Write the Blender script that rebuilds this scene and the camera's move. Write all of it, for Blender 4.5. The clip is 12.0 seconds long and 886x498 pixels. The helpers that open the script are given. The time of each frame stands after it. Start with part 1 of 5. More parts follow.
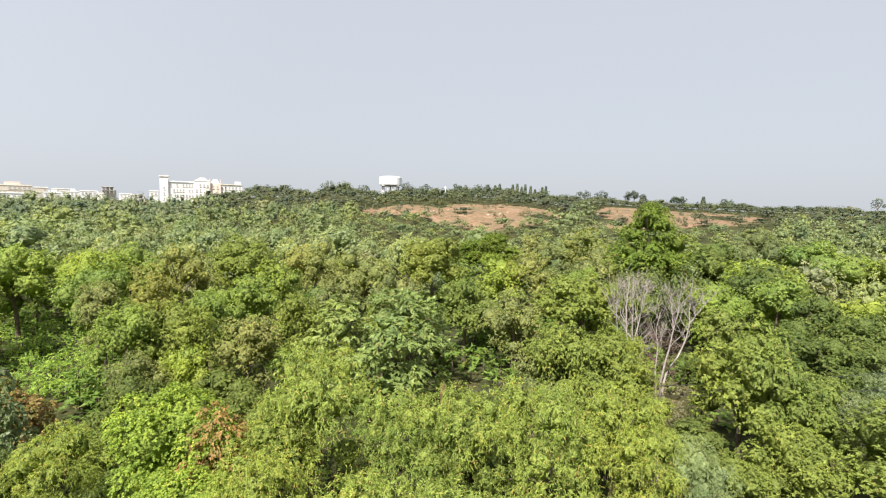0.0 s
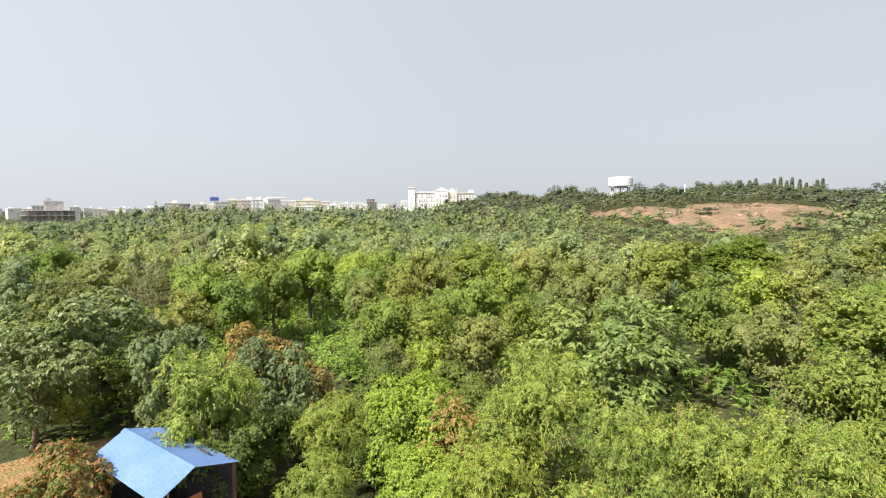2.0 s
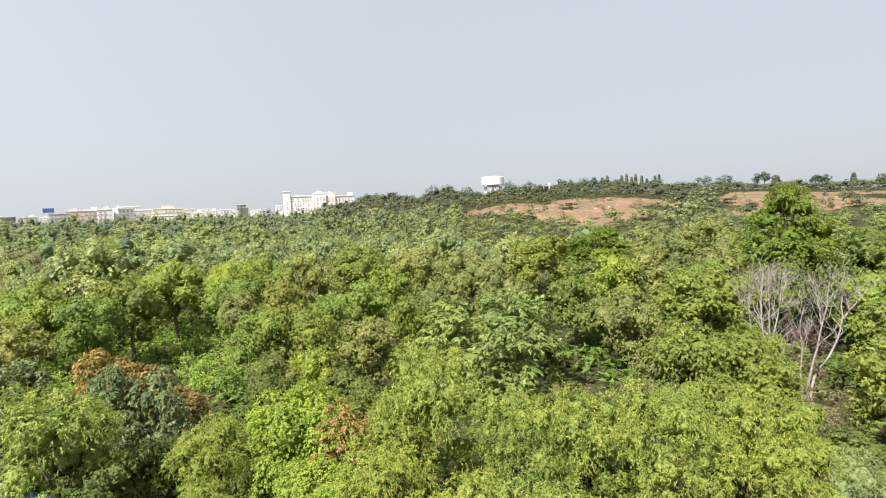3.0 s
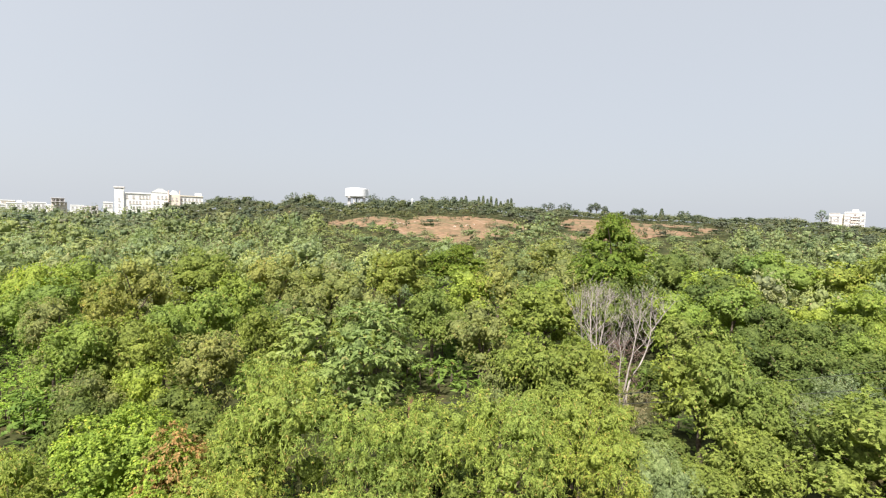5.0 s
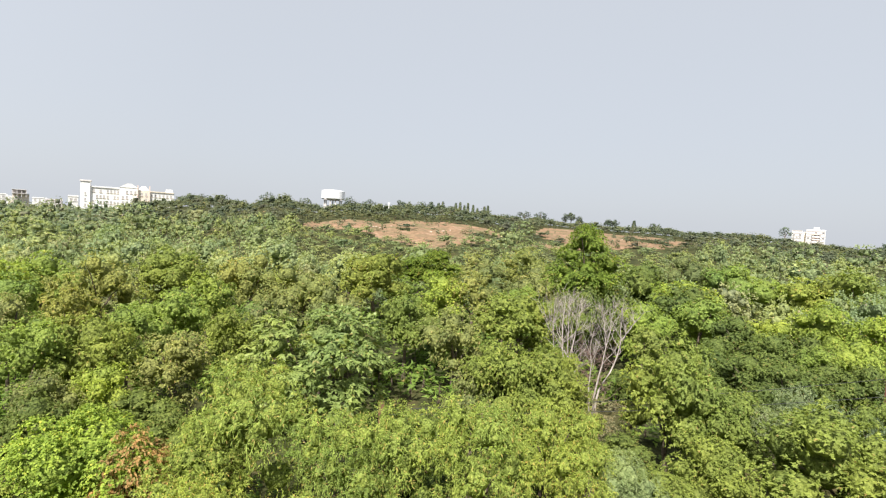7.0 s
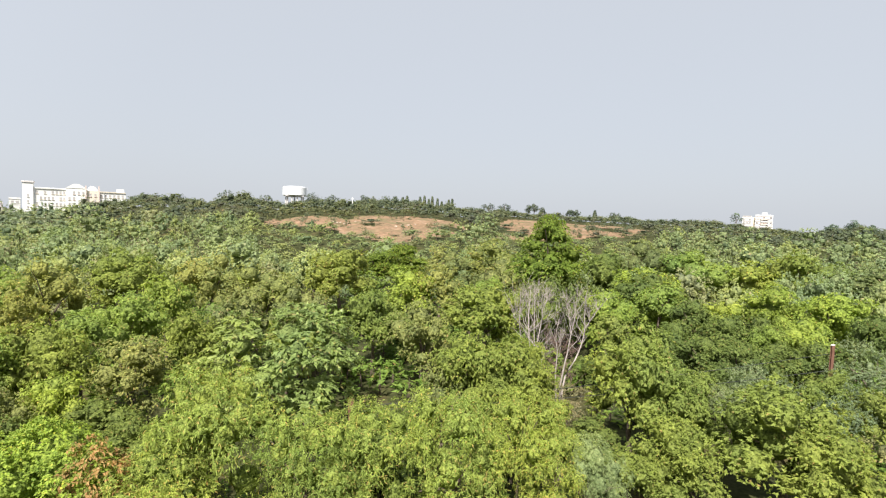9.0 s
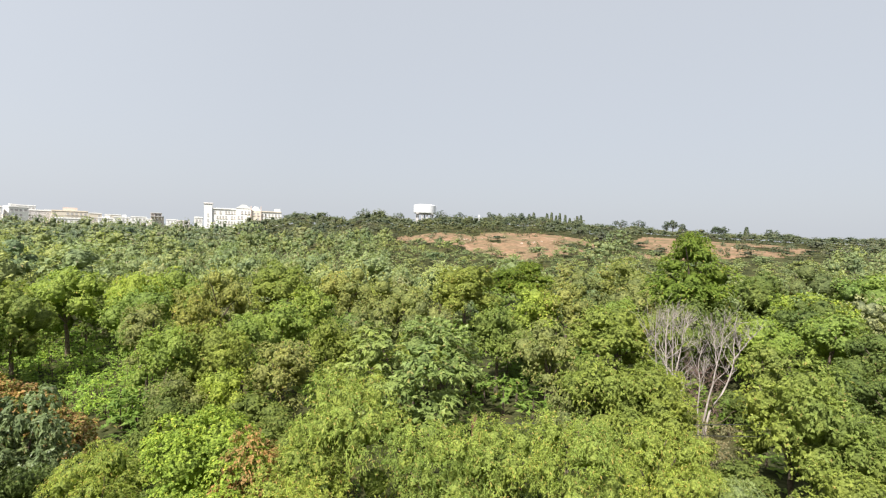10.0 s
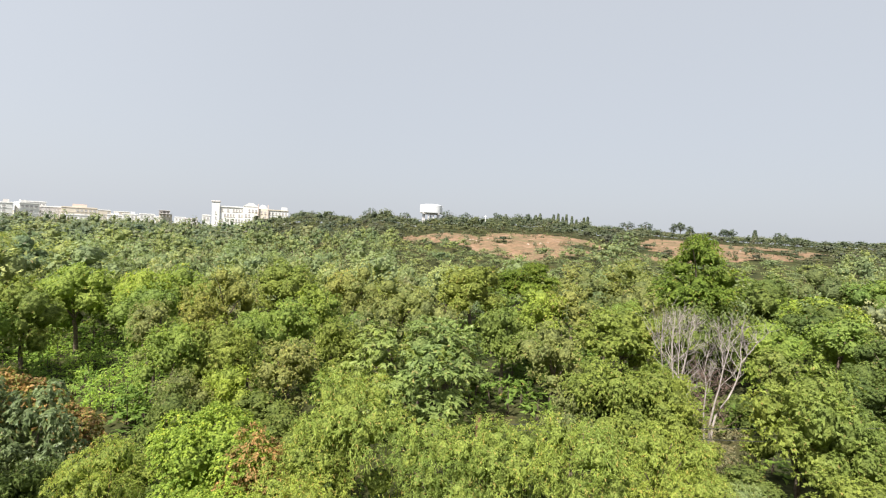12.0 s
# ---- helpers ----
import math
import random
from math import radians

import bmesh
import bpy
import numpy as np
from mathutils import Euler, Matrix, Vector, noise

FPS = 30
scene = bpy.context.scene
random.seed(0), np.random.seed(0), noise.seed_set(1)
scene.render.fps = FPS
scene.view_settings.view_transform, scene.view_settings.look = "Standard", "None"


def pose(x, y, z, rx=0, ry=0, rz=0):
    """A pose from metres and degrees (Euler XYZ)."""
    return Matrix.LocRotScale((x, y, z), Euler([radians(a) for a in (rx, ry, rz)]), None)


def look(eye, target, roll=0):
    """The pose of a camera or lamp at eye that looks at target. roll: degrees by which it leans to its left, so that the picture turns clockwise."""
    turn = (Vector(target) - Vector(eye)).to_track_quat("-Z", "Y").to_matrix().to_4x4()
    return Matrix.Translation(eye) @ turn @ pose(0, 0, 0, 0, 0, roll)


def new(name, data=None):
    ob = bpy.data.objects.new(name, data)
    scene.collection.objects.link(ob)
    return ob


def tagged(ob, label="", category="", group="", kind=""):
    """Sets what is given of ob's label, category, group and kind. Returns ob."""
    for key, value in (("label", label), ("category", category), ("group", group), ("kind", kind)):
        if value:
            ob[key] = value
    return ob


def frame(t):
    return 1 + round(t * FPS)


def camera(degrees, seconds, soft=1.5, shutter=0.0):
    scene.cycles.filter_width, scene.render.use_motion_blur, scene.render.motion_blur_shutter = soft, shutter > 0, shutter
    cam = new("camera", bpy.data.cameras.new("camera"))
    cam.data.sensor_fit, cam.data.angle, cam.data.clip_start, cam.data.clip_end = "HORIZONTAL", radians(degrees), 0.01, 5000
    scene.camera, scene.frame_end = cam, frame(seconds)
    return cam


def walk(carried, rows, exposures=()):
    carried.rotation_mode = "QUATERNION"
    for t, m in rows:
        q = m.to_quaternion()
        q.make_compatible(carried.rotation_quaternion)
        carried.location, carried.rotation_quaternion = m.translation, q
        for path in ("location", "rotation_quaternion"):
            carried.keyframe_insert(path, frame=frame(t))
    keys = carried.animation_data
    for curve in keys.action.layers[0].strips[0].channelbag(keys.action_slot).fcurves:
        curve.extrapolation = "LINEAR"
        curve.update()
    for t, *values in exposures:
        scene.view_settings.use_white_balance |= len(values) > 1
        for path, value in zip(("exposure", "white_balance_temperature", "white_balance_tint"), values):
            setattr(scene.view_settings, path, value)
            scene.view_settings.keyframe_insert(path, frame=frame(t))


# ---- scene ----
# the lookout: the camera turns on a high terrace, 11.5 m over the ground
EYE = (0.0, 0.0, 11.5)
cam = camera(83.7, 12.0, soft=1.2)
PATH = [  # seconds, tilt, lean, turn
    (0.0, 85.17, -1.55, 0.02),
    (0.2, 84.46, -1.35, 4.96),
    (0.3, 84.73, -1.05, 8.58),
    (0.5, 85.40, -0.52, 14.11),
    (0.7, 85.63, -0.16, 18.63),
    (1.0, 85.07, -0.40, 20.48),
    (1.5, 85.08, 0.07, 24.35),
    (2.0, 85.31, 0.13, 25.71),
    (2.5, 86.09, 0.18, 23.01),
    (2.7, 85.84, 0.77, 18.91),
    (2.8, 85.72, 1.39, 16.83),
    (3.0, 85.23, 2.08, 11.91),
    (3.2, 84.77, 2.42, 10.04),
    (3.5, 85.13, 1.28, 5.49),
    (3.7, 85.48, 0.37, 2.42),
    (5.3, 86.69, -2.05, -4.46),
    (5.5, 86.62, -2.64, -5.10),
    (6.0, 87.16, -3.05, -6.09),
    (6.5, 87.35, -3.22, -6.53),
    (7.0, 87.37, -3.28, -6.55),
    (8.8, 86.50, -2.03, -9.35),
    (9.0, 86.83, -1.84, -10.61),
    (9.5, 87.99, -1.70, -9.24),
    (9.7, 88.15, -1.62, -4.35),
    (9.8, 88.17, -1.63, -1.33),
    (10.0, 88.29, -2.06, 3.89),
    (10.5, 88.12, -2.26, 6.48),
    (11.0, 88.26, -2.33, 6.10),
    (11.5, 88.32, -2.55, 5.40),
    (12.0, 88.27, -2.63, 4.60),
]
walk(cam, [(t, pose(*EYE, rx, ry, rz)) for t, rx, ry, rz in PATH],
     exposures=[(0.0, 0.9), (9.0, 0.9), (9.8, 0.84), (12.0, 0.84)])

# ---- light ----
SUN_AZ, SUN_EL = -154.0, 51.0      # degrees to the right of straight ahead; height
world = bpy.data.worlds.new("hazy_sky")
scene.world = world
world.use_nodes = True
wn = world.node_tree.nodes
sky = wn.new("ShaderNodeTexSky")
sky.sky_type, sky.sun_disc = "NISHITA", False
sky.sun_elevation, sky.sun_rotation = radians(SUN_EL), radians(SUN_AZ)
sky.air_density, sky.dust_density, sky.ozone_density = 1.0, 4.0, 1.0
haze = wn.new("ShaderNodeMix")
haze.data_type = "RGBA"
haze.inputs[0].default_value = 0.88
haze.inputs[7].default_value = (3.635, 3.83, 4.145, 1)   # thin bright haze over the whole dome
world.node_tree.links.new(sky.outputs[0], haze.inputs[6])
# the haze is brighter towards the sun's side
way = wn.new("ShaderNodeVectorMath")
way.operation = "DOT_PRODUCT"
way.inputs[1].default_value = (math.sin(radians(SUN_AZ)), math.cos(radians(SUN_AZ)), 0)
world.node_tree.links.new(wn.new("ShaderNodeTexCoord").outputs["Generated"], way.inputs[0])
lift = wn.new("ShaderNodeMapRange")
for slot, value in ((1, -0.68), (2, 0.15), (3, 1.0), (4, 1.15)):
    lift.inputs[slot].default_value = value
world.node_tree.links.new(way.outputs["Value"], lift.inputs[0])
glow_sky = wn.new("ShaderNodeVectorMath")
glow_sky.operation = "SCALE"
world.node_tree.links.new(haze.outputs[2], glow_sky.inputs[0])
world.node_tree.links.new(lift.outputs[0], glow_sky.inputs["Scale"])
world.node_tree.links.new(glow_sky.outputs[0], wn["Background"].inputs[0])
wn["Background"].inputs[1].default_value = 0.1
sun = new("sun", bpy.data.lights.new("sun", "SUN"))
sun.data.energy, sun.data.angle, sun.data.color = 5.0, radians(0.8), (1.0, 0.965, 0.91)
sa, se = radians(SUN_AZ), radians(SUN_EL)
sun.matrix_world = look((60 * math.sin(sa) * math.cos(se), 60 * math.cos(sa) * math.cos(se), 60 * math.sin(se)), (0, 0, 0))
scene.view_settings.exposure = 0.9


# ---- materials ----
def material(name, rough=0.8, metal=0.0, spec=0.3):
    m = bpy.data.materials.new(name)
    m.use_nodes = True
    b = m.node_tree.nodes["Principled BSDF"]
    b.inputs["Roughness"].default_value = rough
    b.inputs["Metallic"].default_value = metal
    b.inputs["Specular IOR Level"].default_value = spec
    return m, m.node_tree.nodes, m.node_tree.links, b


def ramp(nodes, links, fac, stops):
    r = nodes.new("ShaderNodeValToRGB")
    e = r.color_ramp.elements
    while len(e) < len(stops):
        e.new(0.5)
    for el, (p, c) in zip(e, stops):
        el.position, el.color = p, (*c, 1)
    links.new(fac, r.inputs[0])
    return r.outputs[0]


def noise_at(nodes, links, scale, detail=3.0, coord="Position"):
    n = nodes.new("ShaderNodeTexNoise")
    n.inputs["Scale"].default_value, n.inputs["Detail"].default_value = scale, detail
    if coord == "Position":
        links.new(nodes.new("ShaderNodeNewGeometry").outputs["Position"], n.inputs["Vector"])
    else:
        links.new(nodes.new("ShaderNodeTexCoord").outputs[coord], n.inputs["Vector"])
    return n.outputs["Fac"]


def mixed(nodes, links, fac, a, b, mode="MIX"):
    m = nodes.new("ShaderNodeMix")
    m.data_type, m.blend_type = "RGBA", mode
    for value, slot in ((fac, 0), (a, 6), (b, 7)):
        if isinstance(value, (int, float)):
            m.inputs[slot].default_value = value
        elif isinstance(value, tuple):
            m.inputs[slot].default_value = (*value, 1)
        else:
            links.new(value, m.inputs[slot])
    return m.outputs[2]


def leaf_material(name, deep, mid, bright, dry, dry_share=0.015, patch=0.11, glow=0.38, rough=0.6, joined=False, mass=False, vary=True, crisp=0.45):
    """Leaves: each one its own shade, whole trees and parts of the wood leaning to yellow or deep green, some dry ones."""
    m, nodes, links, b = material(name, rough, 0, 0.16)
    geo = nodes.new("ShaderNodeNewGeometry")
    info = nodes.new("ShaderNodeObjectInfo")
    each = geo.outputs["Random Per Island"]
    if mass:      # a mass of small leaves: cells of leaf size, raised in the middle
        cell = nodes.new("ShaderNodeTexVoronoi")
        cell.inputs["Scale"].default_value = mass
        links.new(geo.outputs["Position"], cell.inputs["Vector"])
        split = nodes.new("ShaderNodeSeparateColor")
        links.new(cell.outputs["Color"], split.inputs[0])
        each = split.outputs[0]
        bump = nodes.new("ShaderNodeBump")
        bump.inputs["Strength"].default_value, bump.inputs["Distance"].default_value = 0.8, 0.6 / mass
        bump.invert = True
        links.new(cell.outputs["Distance"], bump.inputs["Height"])
        spray = nodes.new("ShaderNodeTexVoronoi")
        spray.inputs["Scale"].default_value = mass * 0.24
        links.new(geo.outputs["Position"], spray.inputs["Vector"])
        lump = nodes.new("ShaderNodeBump")
        lump.inputs["Strength"].default_value, lump.inputs["Distance"].default_value = 1.0, 2.4 / mass
        lump.invert = True
        links.new(spray.outputs["Distance"], lump.inputs["Height"])
        links.new(lump.outputs[0], bump.inputs["Normal"])
        links.new(bump.outputs[0], b.inputs["Normal"])
    if not mass:
        deep = tuple(crisp * a + (1 - crisp) * b for a, b in zip(deep, mid))
    own = ramp(nodes, links, each, [(0.0, deep), (0.45, mid), (1.0 - dry_share - 0.02, bright), (1.0 - dry_share, dry)])
    wide = ramp(nodes, links, noise_at(nodes, links, patch, 2.0), [(0.30, (0.76, 0.84, 0.86)), (0.68, (1.16, 1.11, 0.93))])
    tuft = ramp(nodes, links, noise_at(nodes, links, patch * 12.0, 2.0), [(0.32, (0.80, 0.83, 0.86)), (0.68, (1.18, 1.15, 1.06))])
    wide = mixed(nodes, links, 1.0, wide, tuft, "MULTIPLY")
    lot = info.outputs["Random"]
    if joined:
        att = nodes.new("ShaderNodeAttribute")
        att.attribute_name = "lot"
        lot = att.outputs["Fac"]
    tree = (1.0, 1.0, 1.0) if not vary else ramp(nodes, links, lot, [(0.0, (0.80, 0.86, 0.88)), (0.2, (0.96, 0.99, 1.0)), (0.5, (1.02, 1.03, 1.0)), (0.8, (1.28, 1.22, 0.92)), (0.92, (1.08, 1.0, 1.06)), (0.97, (1.12, 0.98, 1.08))])
    col = mixed(nodes, links, 1.0, mixed(nodes, links, 1.0, own, wide, "MULTIPLY"), tree, "MULTIPLY")
    links.new(col, b.inputs["Base Color"])
    t = nodes.new("ShaderNodeBsdfTranslucent")
    links.new(mixed(nodes, links, 1.0, col, (1.15, 1.17, 0.7), "MULTIPLY"), t.inputs["Color"])
    mix = nodes.new("ShaderNodeMixShader")
    mix.inputs[0].default_value = glow
    links.new(b.outputs[0], mix.inputs[1])
    links.new(t.outputs[0], mix.inputs[2])
    links.new(mix.outputs[0], nodes["Material Output"].inputs[0])
    return m


LEAF_COLOURS = {  # deep, middle, bright and dry leaves
    "acacia": ((0.158, 0.202, 0.049), (0.322, 0.393, 0.091), (0.427, 0.492, 0.136), (0.551, 0.404, 0.141)),
    "broad": ((0.160, 0.207, 0.064), (0.248, 0.308, 0.093), (0.369, 0.433, 0.154), (0.381, 0.313, 0.116)),
    "glossy": ((0.135, 0.173, 0.079), (0.210, 0.259, 0.117), (0.311, 0.364, 0.192), (0.322, 0.262, 0.143)),
    "round": ((0.193, 0.261, 0.066), (0.265, 0.343, 0.085), (0.356, 0.432, 0.118), (0.465, 0.360, 0.134)),
    "leafy": ((0.178, 0.219, 0.051), (0.253, 0.303, 0.071), (0.333, 0.378, 0.100), (0.368, 0.267, 0.104)),
    "golden": ((0.196, 0.223, 0.050), (0.275, 0.308, 0.070), (0.357, 0.379, 0.096), (0.410, 0.299, 0.108)),
    "olive": ((0.187, 0.209, 0.083), (0.268, 0.289, 0.111), (0.361, 0.378, 0.153), (0.447, 0.318, 0.171)),
    # dark green leaves, darkened further for the shade in the wood's hollows
    "deep": ((0.108, 0.147, 0.045), (0.157, 0.206, 0.059), (0.220, 0.270, 0.082), (0.325, 0.232, 0.099)),
    "silver": ((0.214, 0.276, 0.122), (0.306, 0.373, 0.171), (0.404, 0.466, 0.232), (0.462, 0.389, 0.220)),
    "upright": ((0.117, 0.172, 0.033), (0.177, 0.244, 0.043), (0.251, 0.313, 0.059), (0.394, 0.250, 0.075)),
    "creeper": ((0.173, 0.250, 0.045), (0.292, 0.387, 0.068), (0.396, 0.479, 0.090), (0.575, 0.547, 0.104)),
    "feather": ((0.202, 0.249, 0.132), (0.271, 0.320, 0.172), (0.335, 0.377, 0.220), (0.328, 0.272, 0.125)),
    "dry": ((0.270, 0.150, 0.070), (0.380, 0.210, 0.100), (0.450, 0.280, 0.140), (0.150, 0.190, 0.060)),
    "grey": ((0.200, 0.190, 0.115), (0.265, 0.250, 0.155), (0.325, 0.305, 0.200), (0.330, 0.240, 0.150)),
    "withered": ((0.293, 0.176, 0.081), (0.460, 0.275, 0.119), (0.587, 0.387, 0.180), (0.233, 0.252, 0.067)),
    "low": ((0.110, 0.174, 0.046), (0.154, 0.238, 0.059), (0.208, 0.287, 0.075), (0.292, 0.227, 0.106)),
    # far, plain and hill leaves are paler and greyer: distance haze in the colour
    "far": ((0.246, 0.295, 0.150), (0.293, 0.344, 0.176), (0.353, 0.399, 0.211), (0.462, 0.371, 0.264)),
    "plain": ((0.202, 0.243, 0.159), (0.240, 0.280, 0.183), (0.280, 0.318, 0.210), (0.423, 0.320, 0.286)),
    "weed": ((0.234, 0.343, 0.079), (0.312, 0.447, 0.100), (0.403, 0.538, 0.131), (0.494, 0.467, 0.189)),
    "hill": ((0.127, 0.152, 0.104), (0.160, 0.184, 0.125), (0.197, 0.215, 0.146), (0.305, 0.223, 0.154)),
}
LEAF = {
    "acacia": leaf_material("leaf_acacia", *LEAF_COLOURS["acacia"], 0.05, 0.2, crisp=0.9, vary=False),
    "broad": leaf_material("leaf_broad", *LEAF_COLOURS["broad"], 0.02, crisp=0.8, rough=0.38, vary=False),
    "glossy": leaf_material("leaf_glossy", *LEAF_COLOURS["glossy"], 0.01, crisp=0.8, rough=0.36, vary=False),
    "leafy": leaf_material("leaf_leafy", *LEAF_COLOURS["leafy"], vary=False),
    "round": leaf_material("leaf_round", *LEAF_COLOURS["round"]),
    "golden": leaf_material("leaf_golden", *LEAF_COLOURS["golden"], 0.03, vary=False),
    "olive": leaf_material("leaf_olive", *LEAF_COLOURS["olive"], 0.04),
    "deep": leaf_material("leaf_deep_shaded", *LEAF_COLOURS["deep"], vary=False),
    "silver": leaf_material("leaf_silver", *LEAF_COLOURS["silver"], vary=False),
    "upright": leaf_material("leaf_upright", *LEAF_COLOURS["upright"], vary=False),
    "creeper": leaf_material("leaf_creeper", *LEAF_COLOURS["creeper"], 0.03, crisp=0.9, vary=False),
    "feather": leaf_material("leaf_feather", *LEAF_COLOURS["feather"], 0.02, vary=False),
    "dry": leaf_material("leaf_dry", *LEAF_COLOURS["dry"], 0.6, vary=False),
    "grey": leaf_material("leaf_grey", *LEAF_COLOURS["grey"], 0.10, vary=False),
    "withered": leaf_material("leaf_withered", *LEAF_COLOURS["withered"], 0.38, vary=False),
    "low": leaf_material("leaf_low", *LEAF_COLOURS["low"]),
    "far": leaf_material("leaf_far_hazed", *LEAF_COLOURS["far"], 0.012, 0.09, joined=True),
    "plain": leaf_material("leaf_plain_hazed", *LEAF_COLOURS["plain"], 0.012, 0.03, joined=True),
    "weed": leaf_material("leaf_weed", *LEAF_COLOURS["weed"], 0.03, 0.3, joined=True),
    "hill": leaf_material("leaf_hill_hazed", *LEAF_COLOURS["hill"], 0.02, 0.03, joined=True),
}


def bark_material(name, a, b):
    m, nodes, links, bs = material(name, 0.9, 0, 0.2)
    n = noise_at(nodes, links, 9.0, 5.0)
    links.new(ramp(nodes, links, n, [(0.3, a), (0.7, b)]), bs.inputs["Base Color"])
    bump = nodes.new("ShaderNodeBump")
    bump.inputs["Strength"].default_value, bump.inputs["Distance"].default_value = 0.5, 0.02
    links.new(noise_at(nodes, links, 40.0, 4.0), bump.inputs["Height"])
    links.new(bump.outputs[0], bs.inputs["Normal"])
    return m


MASS = {}


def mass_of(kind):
    """The leaf mass of a kind: its leaf colours darkened, shade put between the leaves."""
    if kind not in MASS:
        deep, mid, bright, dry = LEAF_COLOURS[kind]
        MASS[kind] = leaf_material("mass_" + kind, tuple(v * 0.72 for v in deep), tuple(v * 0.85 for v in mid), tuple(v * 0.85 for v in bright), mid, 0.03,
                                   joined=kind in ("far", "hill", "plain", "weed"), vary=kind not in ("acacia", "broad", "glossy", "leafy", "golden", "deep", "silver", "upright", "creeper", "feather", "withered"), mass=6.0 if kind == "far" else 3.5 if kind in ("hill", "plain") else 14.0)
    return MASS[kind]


BARK = bark_material("bark", (0.07, 0.05, 0.035), (0.2, 0.16, 0.12))
BRUSHWOOD = bark_material("brushwood", (0.16, 0.10, 0.08), (0.30, 0.21, 0.17))
DEADWOOD = bark_material("dead_wood", (0.26, 0.22, 0.195), (0.47, 0.415, 0.37))


def plain(name, a, b, scale=3.0, rough=0.8, metal=0.0, spec=0.3, fine=40.0, strength=0.25):
    """Paint, plaster or earth: two shades in soft stains, a fine grain and a slight relief."""
    m, nodes, links, bs = material(name, rough, metal, spec)
    wide = ramp(nodes, links, noise_at(nodes, links, scale, 4.0), [(0.3, a), (0.7, b)])
    grain = ramp(nodes, links, noise_at(nodes, links, fine, 3.0), [(0.25, (0.82, 0.82, 0.82)), (0.75, (1.1, 1.1, 1.1))])
    links.new(mixed(nodes, links, 1.0, wide, grain, "MULTIPLY"), bs.inputs["Base Color"])
    bump = nodes.new("ShaderNodeBump")
    bump.inputs["Strength"].default_value, bump.inputs["Distance"].default_value = strength, 0.02
    links.new(noise_at(nodes, links, fine, 3.0), bump.inputs["Height"])
    links.new(bump.outputs[0], bs.inputs["Normal"])
    return m


def earth_material(name, stops, scale, fine):
    m, nodes, links, bs = material(name, 0.95, 0, 0.1)
    a = ramp(nodes, links, noise_at(nodes, links, scale, 6.0), stops)
    g = ramp(nodes, links, noise_at(nodes, links, fine, 4.0), [(0.3, (0.6, 0.62, 0.6)), (0.7, (1.2, 1.15, 1.1))])
    links.new(mixed(nodes, links, 1.0, a, g, "MULTIPLY"), bs.inputs["Base Color"])
    bump = nodes.new("ShaderNodeBump")
    bump.inputs["Distance"].default_value = 0.15
    links.new(noise_at(nodes, links, fine, 4.0), bump.inputs["Height"])
    links.new(bump.outputs[0], bs.inputs["Normal"])
    return m


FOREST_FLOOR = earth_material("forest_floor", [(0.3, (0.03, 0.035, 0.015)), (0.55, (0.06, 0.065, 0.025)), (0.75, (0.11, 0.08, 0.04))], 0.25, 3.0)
LATERITE = earth_material("laterite", [(0.32, (0.15, 0.14, 0.07)), (0.44, (0.205, 0.145, 0.09)), (0.58, (0.25, 0.16, 0.10)), (0.70, (0.30, 0.212, 0.147))], 0.12, 0.7)
YARD = earth_material("yard_earth", [(0.3, (0.24, 0.14, 0.07)), (0.5, (0.34, 0.205, 0.10)), (0.66, (0.16, 0.17, 0.06))], 0.8, 8.0)
ROCK = plain("rock", (0.33, 0.25, 0.19), (0.50, 0.40, 0.32), 1.5, 0.9)
WHITE = plain("white_plaster", (0.74, 0.72, 0.68), (0.82, 0.81, 0.78), 0.12, 0.7, fine=2.0)
CREAM = plain("cream_plaster", (0.66, 0.58, 0.47), (0.74, 0.66, 0.55), 0.12, 0.75, fine=2.0)
PINK = plain("pink_plaster", (0.68, 0.52, 0.45), (0.74, 0.6, 0.52), 0.12, 0.75, fine=2.0)
# concrete lightened, with the haze over the far town in its colour
CONCRETE = plain("hazed_concrete", (0.54, 0.50, 0.48), (0.68, 0.64, 0.61), 0.25, 0.9, fine=2.0)
# window grey made lighter: the haze before far houses is in the colour
GLASS_DARK = plain("hazed_window", (0.34, 0.32, 0.31), (0.50, 0.47, 0.45), 0.8, 0.25, spec=0.5)
GLASS_DEEP = plain("deep_window", (0.10, 0.10, 0.10), (0.18, 0.17, 0.17), 0.8, 0.25, spec=0.5)
SIGN_BLUE = plain("sign_blue", (0.08, 0.13, 0.42), (0.12, 0.18, 0.5), 0.5, 0.6)
TANK_WHITE = plain("tank_white", (0.78, 0.78, 0.78), (0.84, 0.84, 0.84), 0.2, 0.6, fine=2.0)
SHEET_BLUE = plain("blue_sheet", (0.22, 0.39, 0.72), (0.32, 0.48, 0.80), 0.9, 0.38, 0.0, 0.5, 12.0, 0.08)
RUST = plain("rusty_steel", (0.15, 0.075, 0.05), (0.25, 0.12, 0.08), 3.0, 0.85)
ORANGE = plain("orange_boards", (0.42, 0.12, 0.05), (0.55, 0.2, 0.08), 2.0, 0.8)
DARKWOOD = plain("dark_boards", (0.04, 0.035, 0.03), (0.09, 0.07, 0.06), 2.0, 0.9)
WIRE = plain("wire", (0.03, 0.03, 0.03), (0.06, 0.06, 0.06), 2.0, 0.6)


# ---- mesh helpers ----
def mesh_from(name, verts, faces, mats):
    me = bpy.data.meshes.new(name)
    me.from_pydata([tuple(v) for v in verts], [], [tuple(f) for f in faces])
    for m in mats:
        me.materials.append(m)
    return me


